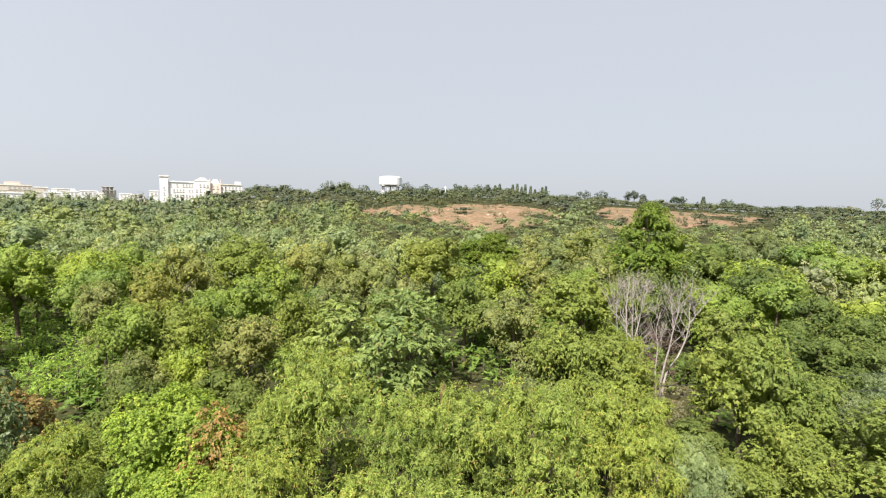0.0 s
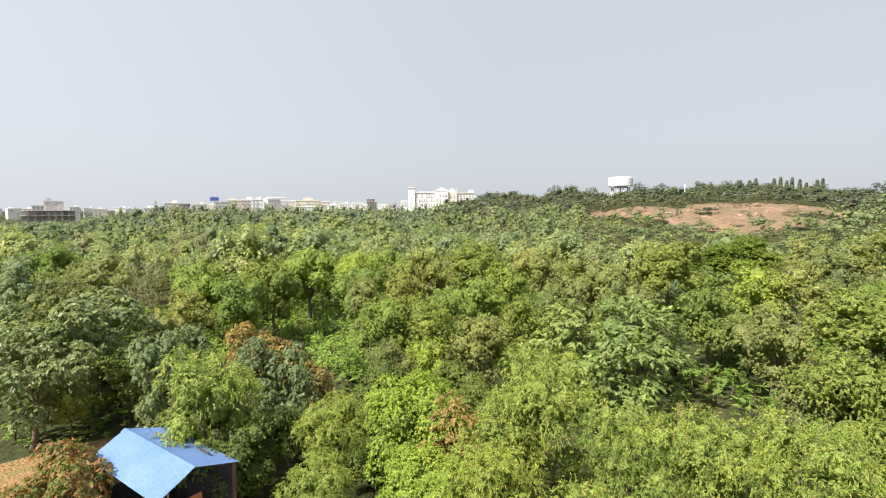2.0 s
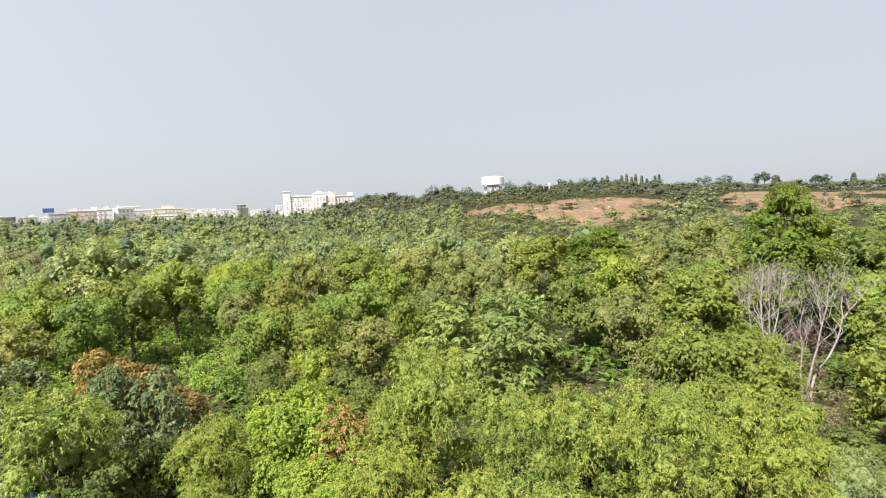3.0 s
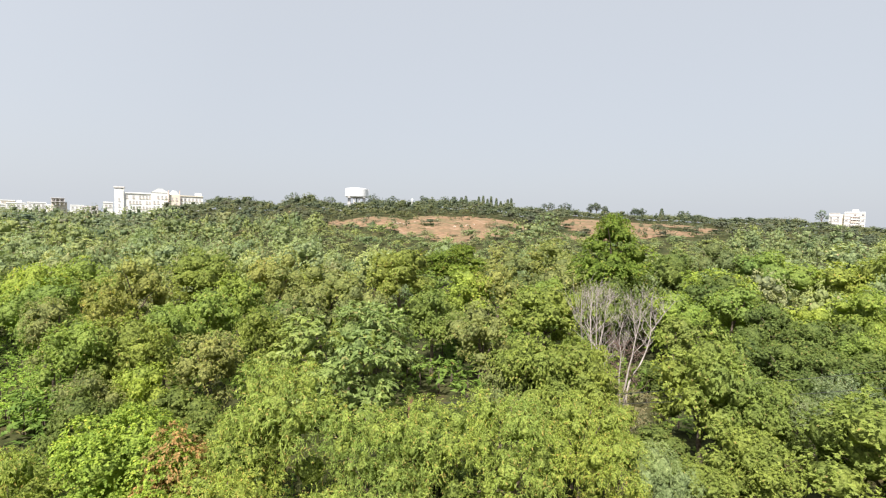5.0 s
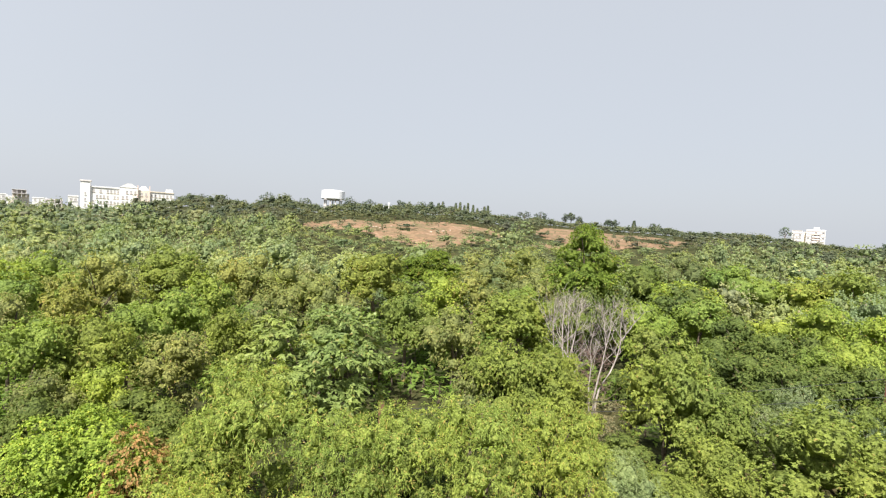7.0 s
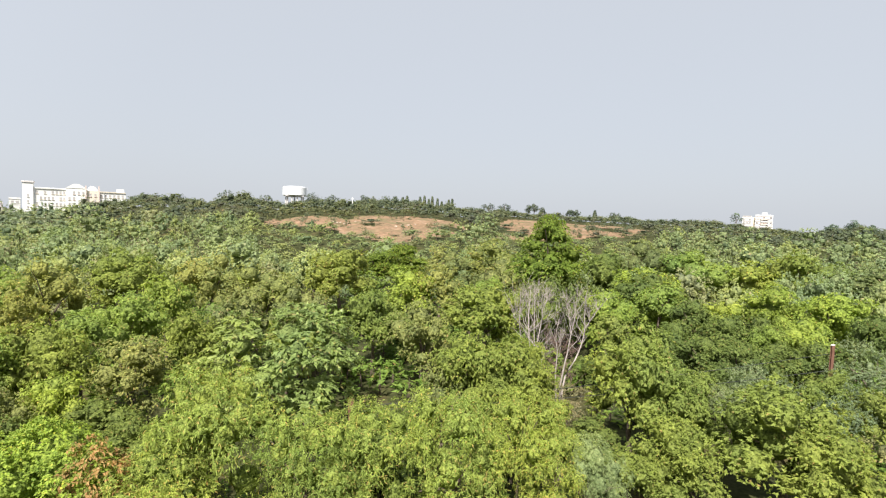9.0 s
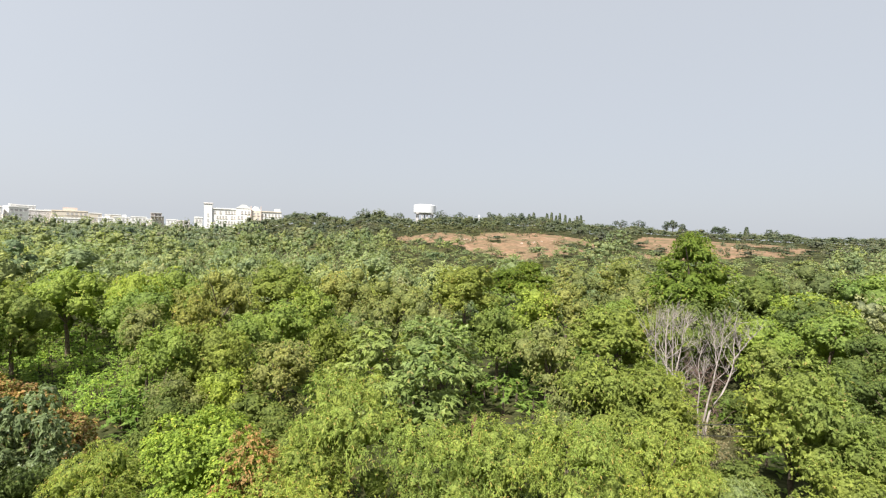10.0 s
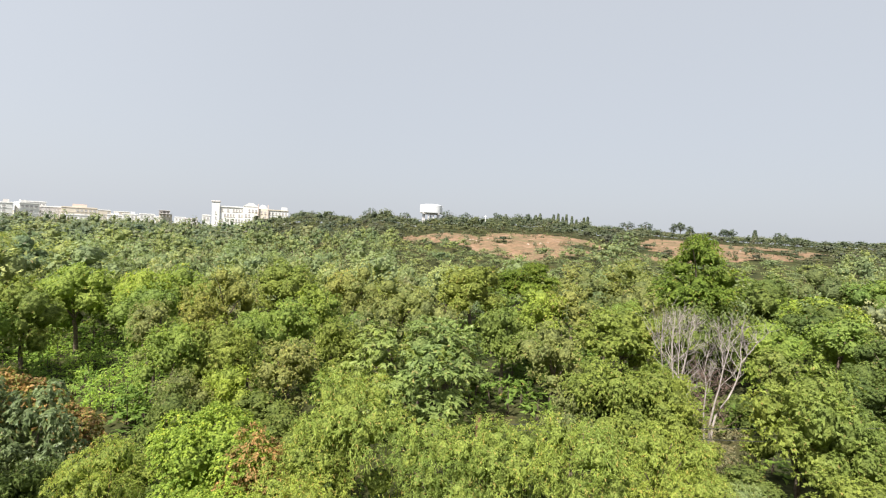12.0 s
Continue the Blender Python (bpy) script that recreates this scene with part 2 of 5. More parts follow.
def mesh_fast(name, verts, corner, sides, mats, normals=None):
    """A mesh from arrays: verts (n, 3), the corners' vertex numbers in a row, how many sides every face has, and the points' own normals."""
    me = bpy.data.meshes.new(name)
    nf = len(corner) // sides
    me.vertices.add(len(verts))
    me.vertices.foreach_set("co", np.asarray(verts, np.float32).ravel())
    me.loops.add(len(corner))
    me.loops.foreach_set("vertex_index", np.asarray(corner, np.int32))
    me.polygons.add(nf)
    me.polygons.foreach_set("loop_start", np.arange(0, nf * sides, sides, dtype=np.int32))
    if normals is not None:
        me.attributes.new("custom_normal", "FLOAT_VECTOR", "POINT").data.foreach_set("vector", np.asarray(normals, np.float32).ravel())
    me.update(calc_edges=True)
    for m in mats:
        me.materials.append(m)
    return me


def part(name, data, parent, label=""):
    ob = new(name, data)
    ob.parent = parent
    return tagged(ob, label)


def bm_part(name, bm, mat, parent, label=""):
    me = bpy.data.meshes.new(name)
    bm.to_mesh(me)
    bm.free()
    me.materials.append(mat)
    return part(name, me, parent, label)


def box(bm, x0, x1, y0, y1, z0, z1, bevel=0.0):
    r = bmesh.ops.create_cube(bm, size=1.0)
    for v in r["verts"]:
        v.co = Vector(((x0 + x1) / 2 + v.co.x * (x1 - x0), (y0 + y1) / 2 + v.co.y * (y1 - y0), (z0 + z1) / 2 + v.co.z * (z1 - z0)))
    if bevel:
        es = list({e for v in r["verts"] for e in v.link_edges})
        bmesh.ops.bevel(bm, geom=es, offset=bevel, segments=1, affect="EDGES")
    return bm


def boxed(*a, bevel=0.0):
    return box(bmesh.new(), *a, bevel=bevel)


def tube(path, radii, sides=6):
    """Vertices and faces of a bent, tapering tube."""
    path = np.asarray(path, float)
    n = len(path)
    d = np.gradient(path, axis=0)
    d /= np.linalg.norm(d, axis=1)[:, None] + 1e-9
    ref = np.where(np.abs(d[:, 2:3]) > 0.9, [[1.0, 0, 0]], [[0, 0, 1.0]])
    u = np.cross(d, ref)
    u /= np.linalg.norm(u, axis=1)[:, None] + 1e-9
    w = np.cross(d, u)
    a = np.arange(sides) * 2 * np.pi / sides
    ring = u[:, None] * np.cos(a)[None, :, None] + w[:, None] * np.sin(a)[None, :, None]
    verts = (path[:, None] + ring * np.asarray(radii)[:, None, None]).reshape(-1, 3)
    faces = [(i * sides + j, i * sides + (j + 1) % sides, (i + 1) * sides + (j + 1) % sides, (i + 1) * sides + j)
             for i in range(n - 1) for j in range(sides)]
    return verts, faces


def joined_tubes(tubes):
    verts, corner, base = [], [], 0
    for v, f in tubes:
        verts.append(v)
        corner.append(np.asarray(f).ravel() + base)
        base += len(v)
    return np.concatenate(verts), np.concatenate(corner)


# ---- the lie of the land ----
H = EYE[2]
CREST = [(-180, 0.0), (-31, 0.0), (-27, 0.4), (-24, 1.1), (-22.8, 1.3), (-20.3, 1.75), (-17.6, 1.75), (-15.4, 1.55), (-13.1, 2.2), (-11.4, 2.3), (-9, 2.05), (-7.4, 1.8),
         (-5.9, 2.1), (-4, 2.45), (-2, 2.35), (-0.5, 2.1), (1, 2.35), (3.4, 2.5), (5, 2.35), (7, 2.55), (9, 2.4), (11.6, 2.1), (13, 1.65), (15, 1.75), (18, 1.6), (20, 1.4), (23.5, 1.3),
         (26.5, 1.15), (28.2, 1.2), (31, 1.08), (35, 1.02), (38, 1.0), (41, 0.9), (42.5, 0.65), (44.5, 0.6), (47, 0.55), (49, 0.7), (51, 0.8), (54, 0.4), (58, 0.0), (180, 0.0)]   # bearing, height of the wooded crest in degrees
CREST_D = 300.0


def smooth(a, b, v):
    t = np.clip((v - a) / (b - a), 0, 1)
    return t * t * (3 - 2 * t)


def land(x, y):
    """Height of the ground."""
    x, y = np.asarray(x, float), np.asarray(y, float)
    d, az = np.hypot(x, y), np.degrees(np.arctan2(x, y))
    e = np.interp(az, [c[0] for c in CREST], [c[1] for c in CREST])
    plain_z = 4.2 + 2.3 * smooth(34, 45, az) * (1 - smooth(56, 70, az)) - 3.0 * smooth(54, 60, -az)
    top = H + CREST_D * np.tan(np.radians(e)) - 6.0 + 2.4 * smooth(12, 20, az)
    top = plain_z + (top - plain_z) * np.clip(e / 0.8, 0, 1)
    u = np.clip((d - 108) / (CREST_D - 108), 0, 1)
    z = top * (1 - (1 - u) ** 1.6)
    z = z - np.clip(d - 700, 0, None) * 0.0005
    return z + 0.25 * np.sin(x * 0.09 + 1) * np.cos(y * 0.11) * smooth(20, 60, d)


def spot(az, d):
    a = radians(az)
    return d * math.sin(a), d * math.cos(a)


def bare(az, d):
    """Whether the slope is open laterite there; the edges are ragged."""
    x, y = spot(az, d)
    wob = 26 * noise.noise((x * 0.035, y * 0.02, 3.1)) + 16 * noise.noise((x * 0.11, y * 0.06, 7.7))
    a = az + 0.1 * wob
    one = -9.6 < a < 12.6 and np.interp(a, (-9.5, -5.7, -2.6, -0.6, 2.0, 5.0, 6.9, 12.0), (180, 178, 170, 156, 150, 140, 156, 172)) + 0.4 * wob < d < np.interp(a, (-9.5, -5.8, -2.6, 0.6, 3.5, 9.1, 12.6), (190, 202, 206, 214, 216, 210, 206)) + 0.3 * wob
    two = 17.5 < a < 33.0 and np.interp(a, (18.0, 21.3, 26.1, 31.0), (156, 162, 172, 194)) + 0.4 * wob < d < np.interp(a, (18.0, 20.0, 25.9, 28.8, 33.0), (226, 250, 254, 246, 226)) + 0.4 * wob
    thicket = noise.noise((x * 0.07, y * 0.045, 11.3)) > 0.36
    return (one or two) and not thicket


def build_ground():
    rs = np.concatenate([[0.0], np.geomspace(4, 100, 30), np.linspace(104, 330, 90), np.geomspace(340, 4600, 26)])
    azs = np.concatenate([np.arange(-180, -70, 5.0), np.arange(-70, -12, 1.0), np.arange(-12, 40, 0.4), np.arange(40, 60, 1.0), np.arange(60, 180, 5.0)])
    nr, na = len(rs), len(azs)
    A, D = np.meshgrid(np.radians(azs), rs)
    X, Y = D * np.sin(A), D * np.cos(A)
    Z = land(X, Y)
    verts = np.stack([X, Y, Z], -1).reshape(-1, 3)
    corner, mats = [], []
    for i in range(nr - 1):
        for j in range(na):
            k = (j + 1) % na
            corner += [i * na + j, (i + 1) * na + j, (i + 1) * na + k, i * na + k]
            a, d = azs[j] + 0.2, (rs[i] + rs[i + 1]) / 2
            yard = d < 29 and a < -59 and d > 15
            mats.append(1 if bare(a, d) else 2 if yard else 0)
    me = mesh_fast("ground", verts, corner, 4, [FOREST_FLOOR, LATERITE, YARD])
    me.polygons.foreach_set("material_index", np.array(mats, np.int32))
    me.polygons.foreach_set("use_smooth", np.ones(len(mats), bool))
    me.flip_normals()
    tagged(new("ground", me), "forest floor with leaf litter and a bare orange slope", "ground", kind="structure")


build_ground()


# ---- trees ----
def unit(v):
    return v / (np.linalg.norm(v, axis=-1, keepdims=True) + 1e-9)


def ball(n=2):
    """A rounded lump of quads, radius 1: its points, and four point numbers a face."""
    g = np.linspace(-1, 1, n + 1)
    points, faces = {}, []
    for axis in range(3):
        for s in (-1.0, 1.0):
            for i in range(n):
                for j in range(n):
                    f = []
                    for u, v in ((g[i], g[j]), (g[i + 1], g[j]), (g[i + 1], g[j + 1]), (g[i], g[j + 1])):
                        p = [0.0, 0.0, 0.0]
                        p[axis], p[(axis + 1) % 3], p[(axis + 2) % 3] = s, u * s, v
                        f.append(points.setdefault(tuple(round(q, 4) for q in p), len(points)))
                    faces.append(f)
    return unit(np.array(list(points))), np.array(faces)


def crown(rng, rx, rz, lobes, lobe_r, clumps, clump_r, twigs, per, leaf, width, droop=0.4, twig=0.45, tri=False, flat=0.0, fill=0.08, core=0, mass=0.88, rough=0.3):
    """Leaves of a crown centred on the origin: uneven lobes, on them tufts, each covered with leafy twigs. Arrays of vertices, corners and normals."""
    a = np.arange(lobes) * 2.4 + rng.uniform(0, 6)
    up = np.linspace(0.68, -0.42, lobes) + rng.normal(size=lobes) * 0.1
    far = np.sqrt(np.clip(1 - up ** 2, 0.05, 1)) * rng.uniform(0.5, 0.85, lobes)
    lc = np.stack([np.cos(a) * far * rx, np.sin(a) * far * rx, up * rz], 1)
    lr = lobe_r * rng.uniform(0.6, 1.3, lobes)
    lc[0] = (0.1 * rx, 0, 0.45 * rz)
    lc[1] = (0, 0.1 * rx, 0.0)
    lr[:2] = lobe_r * 1.3
    q = unit(rng.normal(size=(lobes, clumps, 3)) + 0.6 * unit(lc)[:, None] + np.array([0, 0, 0.35]))
    c = (lc[:, None] + q * lr[:, None, None] * rng.uniform(0.5 + 0.2 * rough, 0.88 + 0.2 * rough, (lobes, clumps, 1))).reshape(-1, 3)
    k = len(c)
    cr = clump_r * rng.uniform(0.6, 1.35, k)
    c, cr = np.concatenate([c, lc]), np.concatenate([cr, lr * 0.96])
    way = np.concatenate([q.reshape(-1, 3), unit(lc + np.array([0, 0, 0.3]))])
    size = cr[:k] ** 2
    tries = twigs * 4
    which = np.where(rng.random(tries) < 0.62 + 0.25 * rough, rng.choice(k, tries, p=size / size.sum()), k + rng.choice(lobes, tries, p=lr ** 2 / (lr ** 2).sum()))
    out = unit(rng.normal(size=(tries, 3)) + 0.5 * way[which] + np.array([0, 0, 0.4]))
    p = c[which] + out * cr[which][:, None] * np.where(rng.random(tries) < fill, rng.uniform(0.2, 0.8, tries), rng.uniform(0.8, 1.1, tries))[:, None] * np.array([1, 1, 0.85 - 0.45 * flat])
    free = np.ones(len(p), bool)
    for i in range(k):
        free &= (np.linalg.norm(p - c[i], axis=1) > 0.7 * cr[i]) | (which == i)
    for i in range(lobes):
        free &= np.linalg.norm(p - lc[i], axis=1) > 0.8 * lr[i]
    way = way[which][free][:twigs]
    c = c[:k]
    p, out = p[free][:twigs], out[free][:twigs]
    m = len(p)
    td = unit(out * 0.8 + rng.normal(size=(m, 3)) * 0.5 + np.array([0, 0, 0.35 - droop]))
    s = (np.arange(per) + 0.5) / per
    tl = twig * rng.uniform(0.6, 1.3, m)
    pos = p[:, None] + td[:, None] * (s[None, :, None] * tl[:, None, None]) - np.array([0, 0, 1.0]) * (droop * s[None, :, None] ** 2 * tl[:, None, None])
    ld = unit(td[:, None] * 0.55 + rng.normal(size=(m, per, 3)) * 0.62 - np.array([0, 0, droop * 0.9]))
    nrm = unit(out[:, None] * 0.9 + rng.normal(size=(m, per, 3)) * 0.38 + np.array([0, 0, 0.45 + flat]))
    ld = unit(ld - nrm * (ld * nrm).sum(-1, keepdims=True) * 0.75)
    side = unit(np.cross(ld, nrm))
    ln = leaf * rng.uniform(0.65, 1.3, (m, per, 1))
    wd = width * rng.uniform(0.75, 1.25, (m, per, 1))
    a = pos
    tip = a + ld * ln - np.array([0, 0, 1.0]) * ln * droop * 0.3
    mid = a + ld * ln * 0.45
    if tri:
        v = np.stack([a - side * wd * 0.5, a + side * wd * 0.5, tip], 2)
        n = 3
    else:
        up = np.cross(side, ld)
        v = np.stack([a, mid + side * wd * 0.5 + up * wd * 0.12, tip, mid - side * wd * 0.5 + up * wd * 0.12], 2)
        n = 4
    # a leaf shades with its tuft and its part of the crown
    soft = unit(0.45 * out[:, None] + 0.5 * way[:, None] + 0.55 * unit(p)[:, None] + (0.2 + 0.4 * rough) * nrm)
    soft = np.where((soft * nrm).sum(-1, keepdims=True) < 0.2, unit(soft + nrm), soft)
    normals = np.repeat(soft.reshape(-1, 3), n, axis=0)
    v = v.reshape(-1, 3)
    leaves = len(v) // n
    corner = np.arange(len(v))
    if core:      # the dense mass of fine leaves inside every lobe
        pts, quads = ball(core)
        shape = rng.uniform(0.75, 1.06, (lobes, 1, 3))
        inner = lc[:, None] + pts[None] * (lr * mass)[:, None, None] * shape
        w = 2 * np.pi / (0.85 * lobe_r)
        swell = np.sin(inner[..., 0] * w + 1) * np.sin(inner[..., 1] * w * 1.1 + 2) + np.sin(inner[..., 2] * w * 1.2 + inner[..., 0] * w * 0.5)
        fine = np.sin(inner[..., 0] * w * 2.7) * np.sin(inner[..., 1] * w * 2.5 + 1) * np.sin(inner[..., 2] * w * 2.9)
        inner = inner + pts[None] * (lobe_r * (0.09 * swell + 0.10 * fine))[..., None]
        fs = np.concatenate([quads[:, [0, 1, 2]], quads[:, [0, 2, 3]]]) if tri else quads
        fs = fs[None] + (np.arange(lobes) * len(pts))[:, None, None] + len(v)
        corner = np.concatenate([corner, fs.ravel()])
        v = np.concatenate([v, inner.reshape(-1, 3)])
        normals = np.concatenate([normals, np.broadcast_to(pts[None], inner.shape).reshape(-1, 3)])
    return v, corner, n, c, leaves, normals


ROUGH = {"acacia": 0.8, "silver": 0.8, "olive": 0.4, "glossy": 0.6, "broad": 0.5, "upright": 0.7, "withered": 0.8, "grey": 0.8}      # how far the tufts stand out of the crown
KINDS = {  # leaf length, width, droop, twig, leaves a twig, crown's radius, half height, lobes, their radius, clumps a lobe, their radius, share of twigs, flatness, height
    "acacia": (0.135, 0.036, 0.42, 0.34, 9, 2.1, 2.6, 16, 0.72, 8, 0.36, 1.05, 0.0, 6.0),
    "broad": (0.145, 0.080, 0.45, 0.12, 7, 2.5, 2.7, 18, 0.78, 10, 0.40, 1.45, 0.75, 6.0),
    "glossy": (0.180, 0.098, 0.62, 0.09, 7, 2.5, 2.9, 16, 0.80, 9, 0.40, 1.30, 0.3, 6.0),
    "round": (0.095, 0.056, 0.22, 0.16, 7, 2.1, 2.5, 12, 0.85, 9, 0.38, 1.15, 0.1, 6.0),
    "leafy": (0.100, 0.058, 0.25, 0.17, 7, 2.1, 2.5, 12, 0.85, 9, 0.40, 1.20, 0.1, 6.0),
    "golden": (0.105, 0.060, 0.30, 0.18, 7, 2.1, 2.5, 12, 0.85, 9, 0.40, 1.20, 0.1, 6.0),
    "olive": (0.090, 0.048, 0.30, 0.20, 7, 2.1, 2.6, 13, 0.78, 9, 0.34, 1.05, 0.0, 6.0),
    "deep": (0.110, 0.062, 0.35, 0.18, 7, 2.1, 2.4, 12, 0.85, 8, 0.38, 1.10, 0.1, 6.0),
    "silver": (0.110, 0.026, 0.45, 0.35, 9, 2.1, 2.4, 12, 0.80, 8, 0.36, 1.10, 0.0, 5.0),
    "upright": (0.12, 0.065, 0.25, 0.32, 9, 1.9, 4.2, 17, 0.90, 8, 0.42, 1.6, 0.1, 11.0),
    "creeper": (0.074, 0.066, 0.30, 0.16, 7, 1.8, 2.5, 13, 1.05, 7, 0.46, 2.7, 0.0, 5.5),
    "feather": (0.09, 0.030, 0.05, 0.55, 13, 2.3, 1.5, 12, 0.70, 7, 0.36, 1.0, 0.6, 5.0),
    "dry": (0.15, 0.065, 0.5, 0.25, 7, 1.7, 1.5, 9, 0.60, 7, 0.45, 0.75, 0.0, 4.5),
    "grey": (0.10, 0.045, 0.3, 0.35, 8, 1.9, 2.6, 12, 0.7, 7, 0.5, 0.9, 0.0, 6.0),
    "withered": (0.12, 0.07, 0.5, 0.25, 7, 0.75, 1.5, 9, 0.36, 7, 0.30, 0.48, 0.0, 5.3),
}


def tree_meshes(kind, seed, lod):
    """The trunk, the limbs and the crown; the root lies at the origin."""
    rng = np.random.default_rng(seed)
    leaf, width, droop, twig, per, rx, rz, lobes, lr, clumps, cr, share, flat, tall = KINDS[kind]
    k = (1.0, 1.1, 1.25, 1.6)[lod]
    twigs = int((1500, 1100, 820, 400)[lod] * share)
    tri = lod > 0
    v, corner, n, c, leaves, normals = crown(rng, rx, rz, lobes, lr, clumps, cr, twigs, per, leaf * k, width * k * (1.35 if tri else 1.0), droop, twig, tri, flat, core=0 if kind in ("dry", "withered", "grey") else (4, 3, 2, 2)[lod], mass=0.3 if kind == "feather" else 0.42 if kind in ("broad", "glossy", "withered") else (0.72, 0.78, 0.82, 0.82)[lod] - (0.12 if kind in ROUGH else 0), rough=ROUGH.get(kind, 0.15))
    if kind == "upright":      # narrow at the top, spreading below
        zn = np.clip((v[:, 2] + rz) / (2 * rz), 0, 1)
        v[:, :2] *= (1.3 - 0.98 * zn ** 0.8)[:, None]
    cz = tall - v[:, 2].max()
    v[:, 2] += cz
    v = v if v[:, 2].min() > 0.05 else v + np.array([0, 0, 1.0]) * np.clip(0.3 - v[:, 2:], 0, None)
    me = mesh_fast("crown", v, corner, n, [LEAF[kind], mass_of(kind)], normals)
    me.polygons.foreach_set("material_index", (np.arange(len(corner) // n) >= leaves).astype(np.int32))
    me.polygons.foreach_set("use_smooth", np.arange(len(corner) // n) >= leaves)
    base = np.array([0, 0, -0.3])
    fork = np.array([rng.normal() * 0.15, rng.normal() * 0.15, max(0.9, cz - rz * 0.55)])
    t = np.linspace(0, 1, 5)[:, None]
    tv, tf = tube(base + (fork - base) * t + rng.normal(size=(5, 3)) * 0.04, np.linspace(0.16, 0.10, 5), 7)
    trunk = mesh_fast("trunk", tv, np.asarray(tf).ravel(), 4, [BARK])
    limbs = []
    for i in rng.permutation(len(c))[:(9, 5, 3, 3)[lod]]:
        end = c[i] * 0.95 + np.array([0, 0, cz])
        bend = np.array([0, 0, 0.35]) * np.sin(t * np.pi)
        lv, lf = tube(fork + (end - fork) * t + bend * np.linalg.norm(end - fork) * 0.3 + rng.normal(size=(5, 3)) * 0.05 * np.sin(t * np.pi), np.linspace(0.075, 0.018, 5), 5)
        limbs.append(mesh_fast("limb", lv, np.asarray(lf).ravel(), 4, [BARK]))
    return trunk, me, limbs


LABELS = {
    "golden": "leafy tree with a warm yellow-green crown",
    "olive": "bushy tree with dull olive-green thin foliage",
    "deep": "leafy tree with a deep green crown, darkened for shade",
    "silver": "low bushy tree with narrow grey-green leaves",
    "glossy": "spreading tree with large glossy grey-green drooping leaves",
    "leafy": "full leafy tree with a bright yellow-green crown",
    "grey": "half-bare tree with thin grey-brown foliage and twigs",
    "withered": "withered orange-brown creeper top beside green leaves",
    "acacia": "bushy tree with long drooping yellow-green leaves",
    "broad": "spreading tree with large dark green drooping leaves",
    "round": "dense leafy tree with a round light green crown",
    "upright": "tall narrow tree standing over the canopy, glossy green",
    "creeper": "tree smothered by a bright green leafy creeper",
    "feather": "thorny tree with feathery pale grey-green sprays",
    "dry": "small tree with withered orange-brown leaves",
}
PROTO = {}


def proto(kind, variant, lod):
    key = (kind, variant, lod)
    if key not in PROTO:
        PROTO[key] = tree_meshes(kind, 100 * variant + 7 * lod + sum(map(ord, kind)), lod)
    return PROTO[key]


TAKEN = []


def plant(kind, az, d, top, width, rng, lod=None, label="", turn=None):
    """One tree; top is its height over the ground and width that of its crown."""
    x, y = spot(az, d)
    z = float(land(x, y))
    lod = lod if lod is not None else 1 if kind == "upright" else 0 if d < 19 else 1 if d < 36 else 2
    trunk, leaves, limbs = proto(kind, int(rng.integers(0, 3)), lod)
    s, tall = width / (2 * KINDS[kind][5] + 1.0), KINDS[kind][13]
    sz = top / tall if kind == "upright" else min(max(top / tall, 0.85 * s), 1.22 * s)      # the crown keeps its shape, the trunk makes up the height
    low = top - sz * tall
    root = new(kind + "_tree")
    root.matrix_basis = pose(x, y, z, 0, 0, turn if turn is not None else float(rng.uniform(0, 360)))
    tagged(root, label or LABELS[kind], "tree", kind + " trees")
    held = Matrix.Translation((0, 0, low)) @ Matrix.Diagonal((s, s, sz, 1))
    fork = max(q.co.z for q in trunk.vertices)
    part("trunk", trunk, root).matrix_basis = Matrix.Diagonal((s, s, max(0.2, (low + sz * fork) / fork), 1))
    for limb in limbs:
        part("limb", limb, root).matrix_basis = held
    part("crown", leaves, root).matrix_basis = held
    TAKEN.append((x, y, width * 0.5))
    return root


rng = np.random.default_rng(11)
# kind, bearing, distance, height, crown width
FRONT = [
    ("acacia", 2.0, 11.3, 5.0, 4.0), ("acacia", 15.0, 11.5, 4.9, 4.0), ("acacia", -9.0, 11.8, 4.9, 3.7), ("acacia", 38.0, 13.0, 4.6, 3.5),
    ("acacia", -20.5, 13.8, 5.0, 3.5), ("acacia", 29.4, 14.0, 3.8, 3.3), ("creeper", -26.5, 14.8, 4.0, 3.5), ("creeper", -25.0, 15.4, 3.4, 2.4),
    ("acacia", -3.5, 15.9, 5.6, 3.6), ("acacia", 12.7, 16.5, 6.0, 4.1), ("acacia", -40.6, 16.5, 3.3, 2.9), ("acacia", 3.4, 16.6, 5.6, 3.6),
    ("acacia", -18.4, 16.8, 5.2, 2.9), ("acacia", 24.0, 17.0, 4.8, 2.8), ("withered", -24.9, 16.4, 5.3, 2.2), ("acacia", 20.4, 17.6, 5.7, 3.2),
    ("acacia", -14.2, 17.7, 6.8, 4.6), ("creeper", -28.0, 17.8, 5.5, 4.5), ("silver", 28.6, 18.2, 4.0, 2.8), ("acacia", -38.7, 18.4, 4.8, 2.8),
    ("dry", -64.7, 19.7, 4.2, 3.5),
]
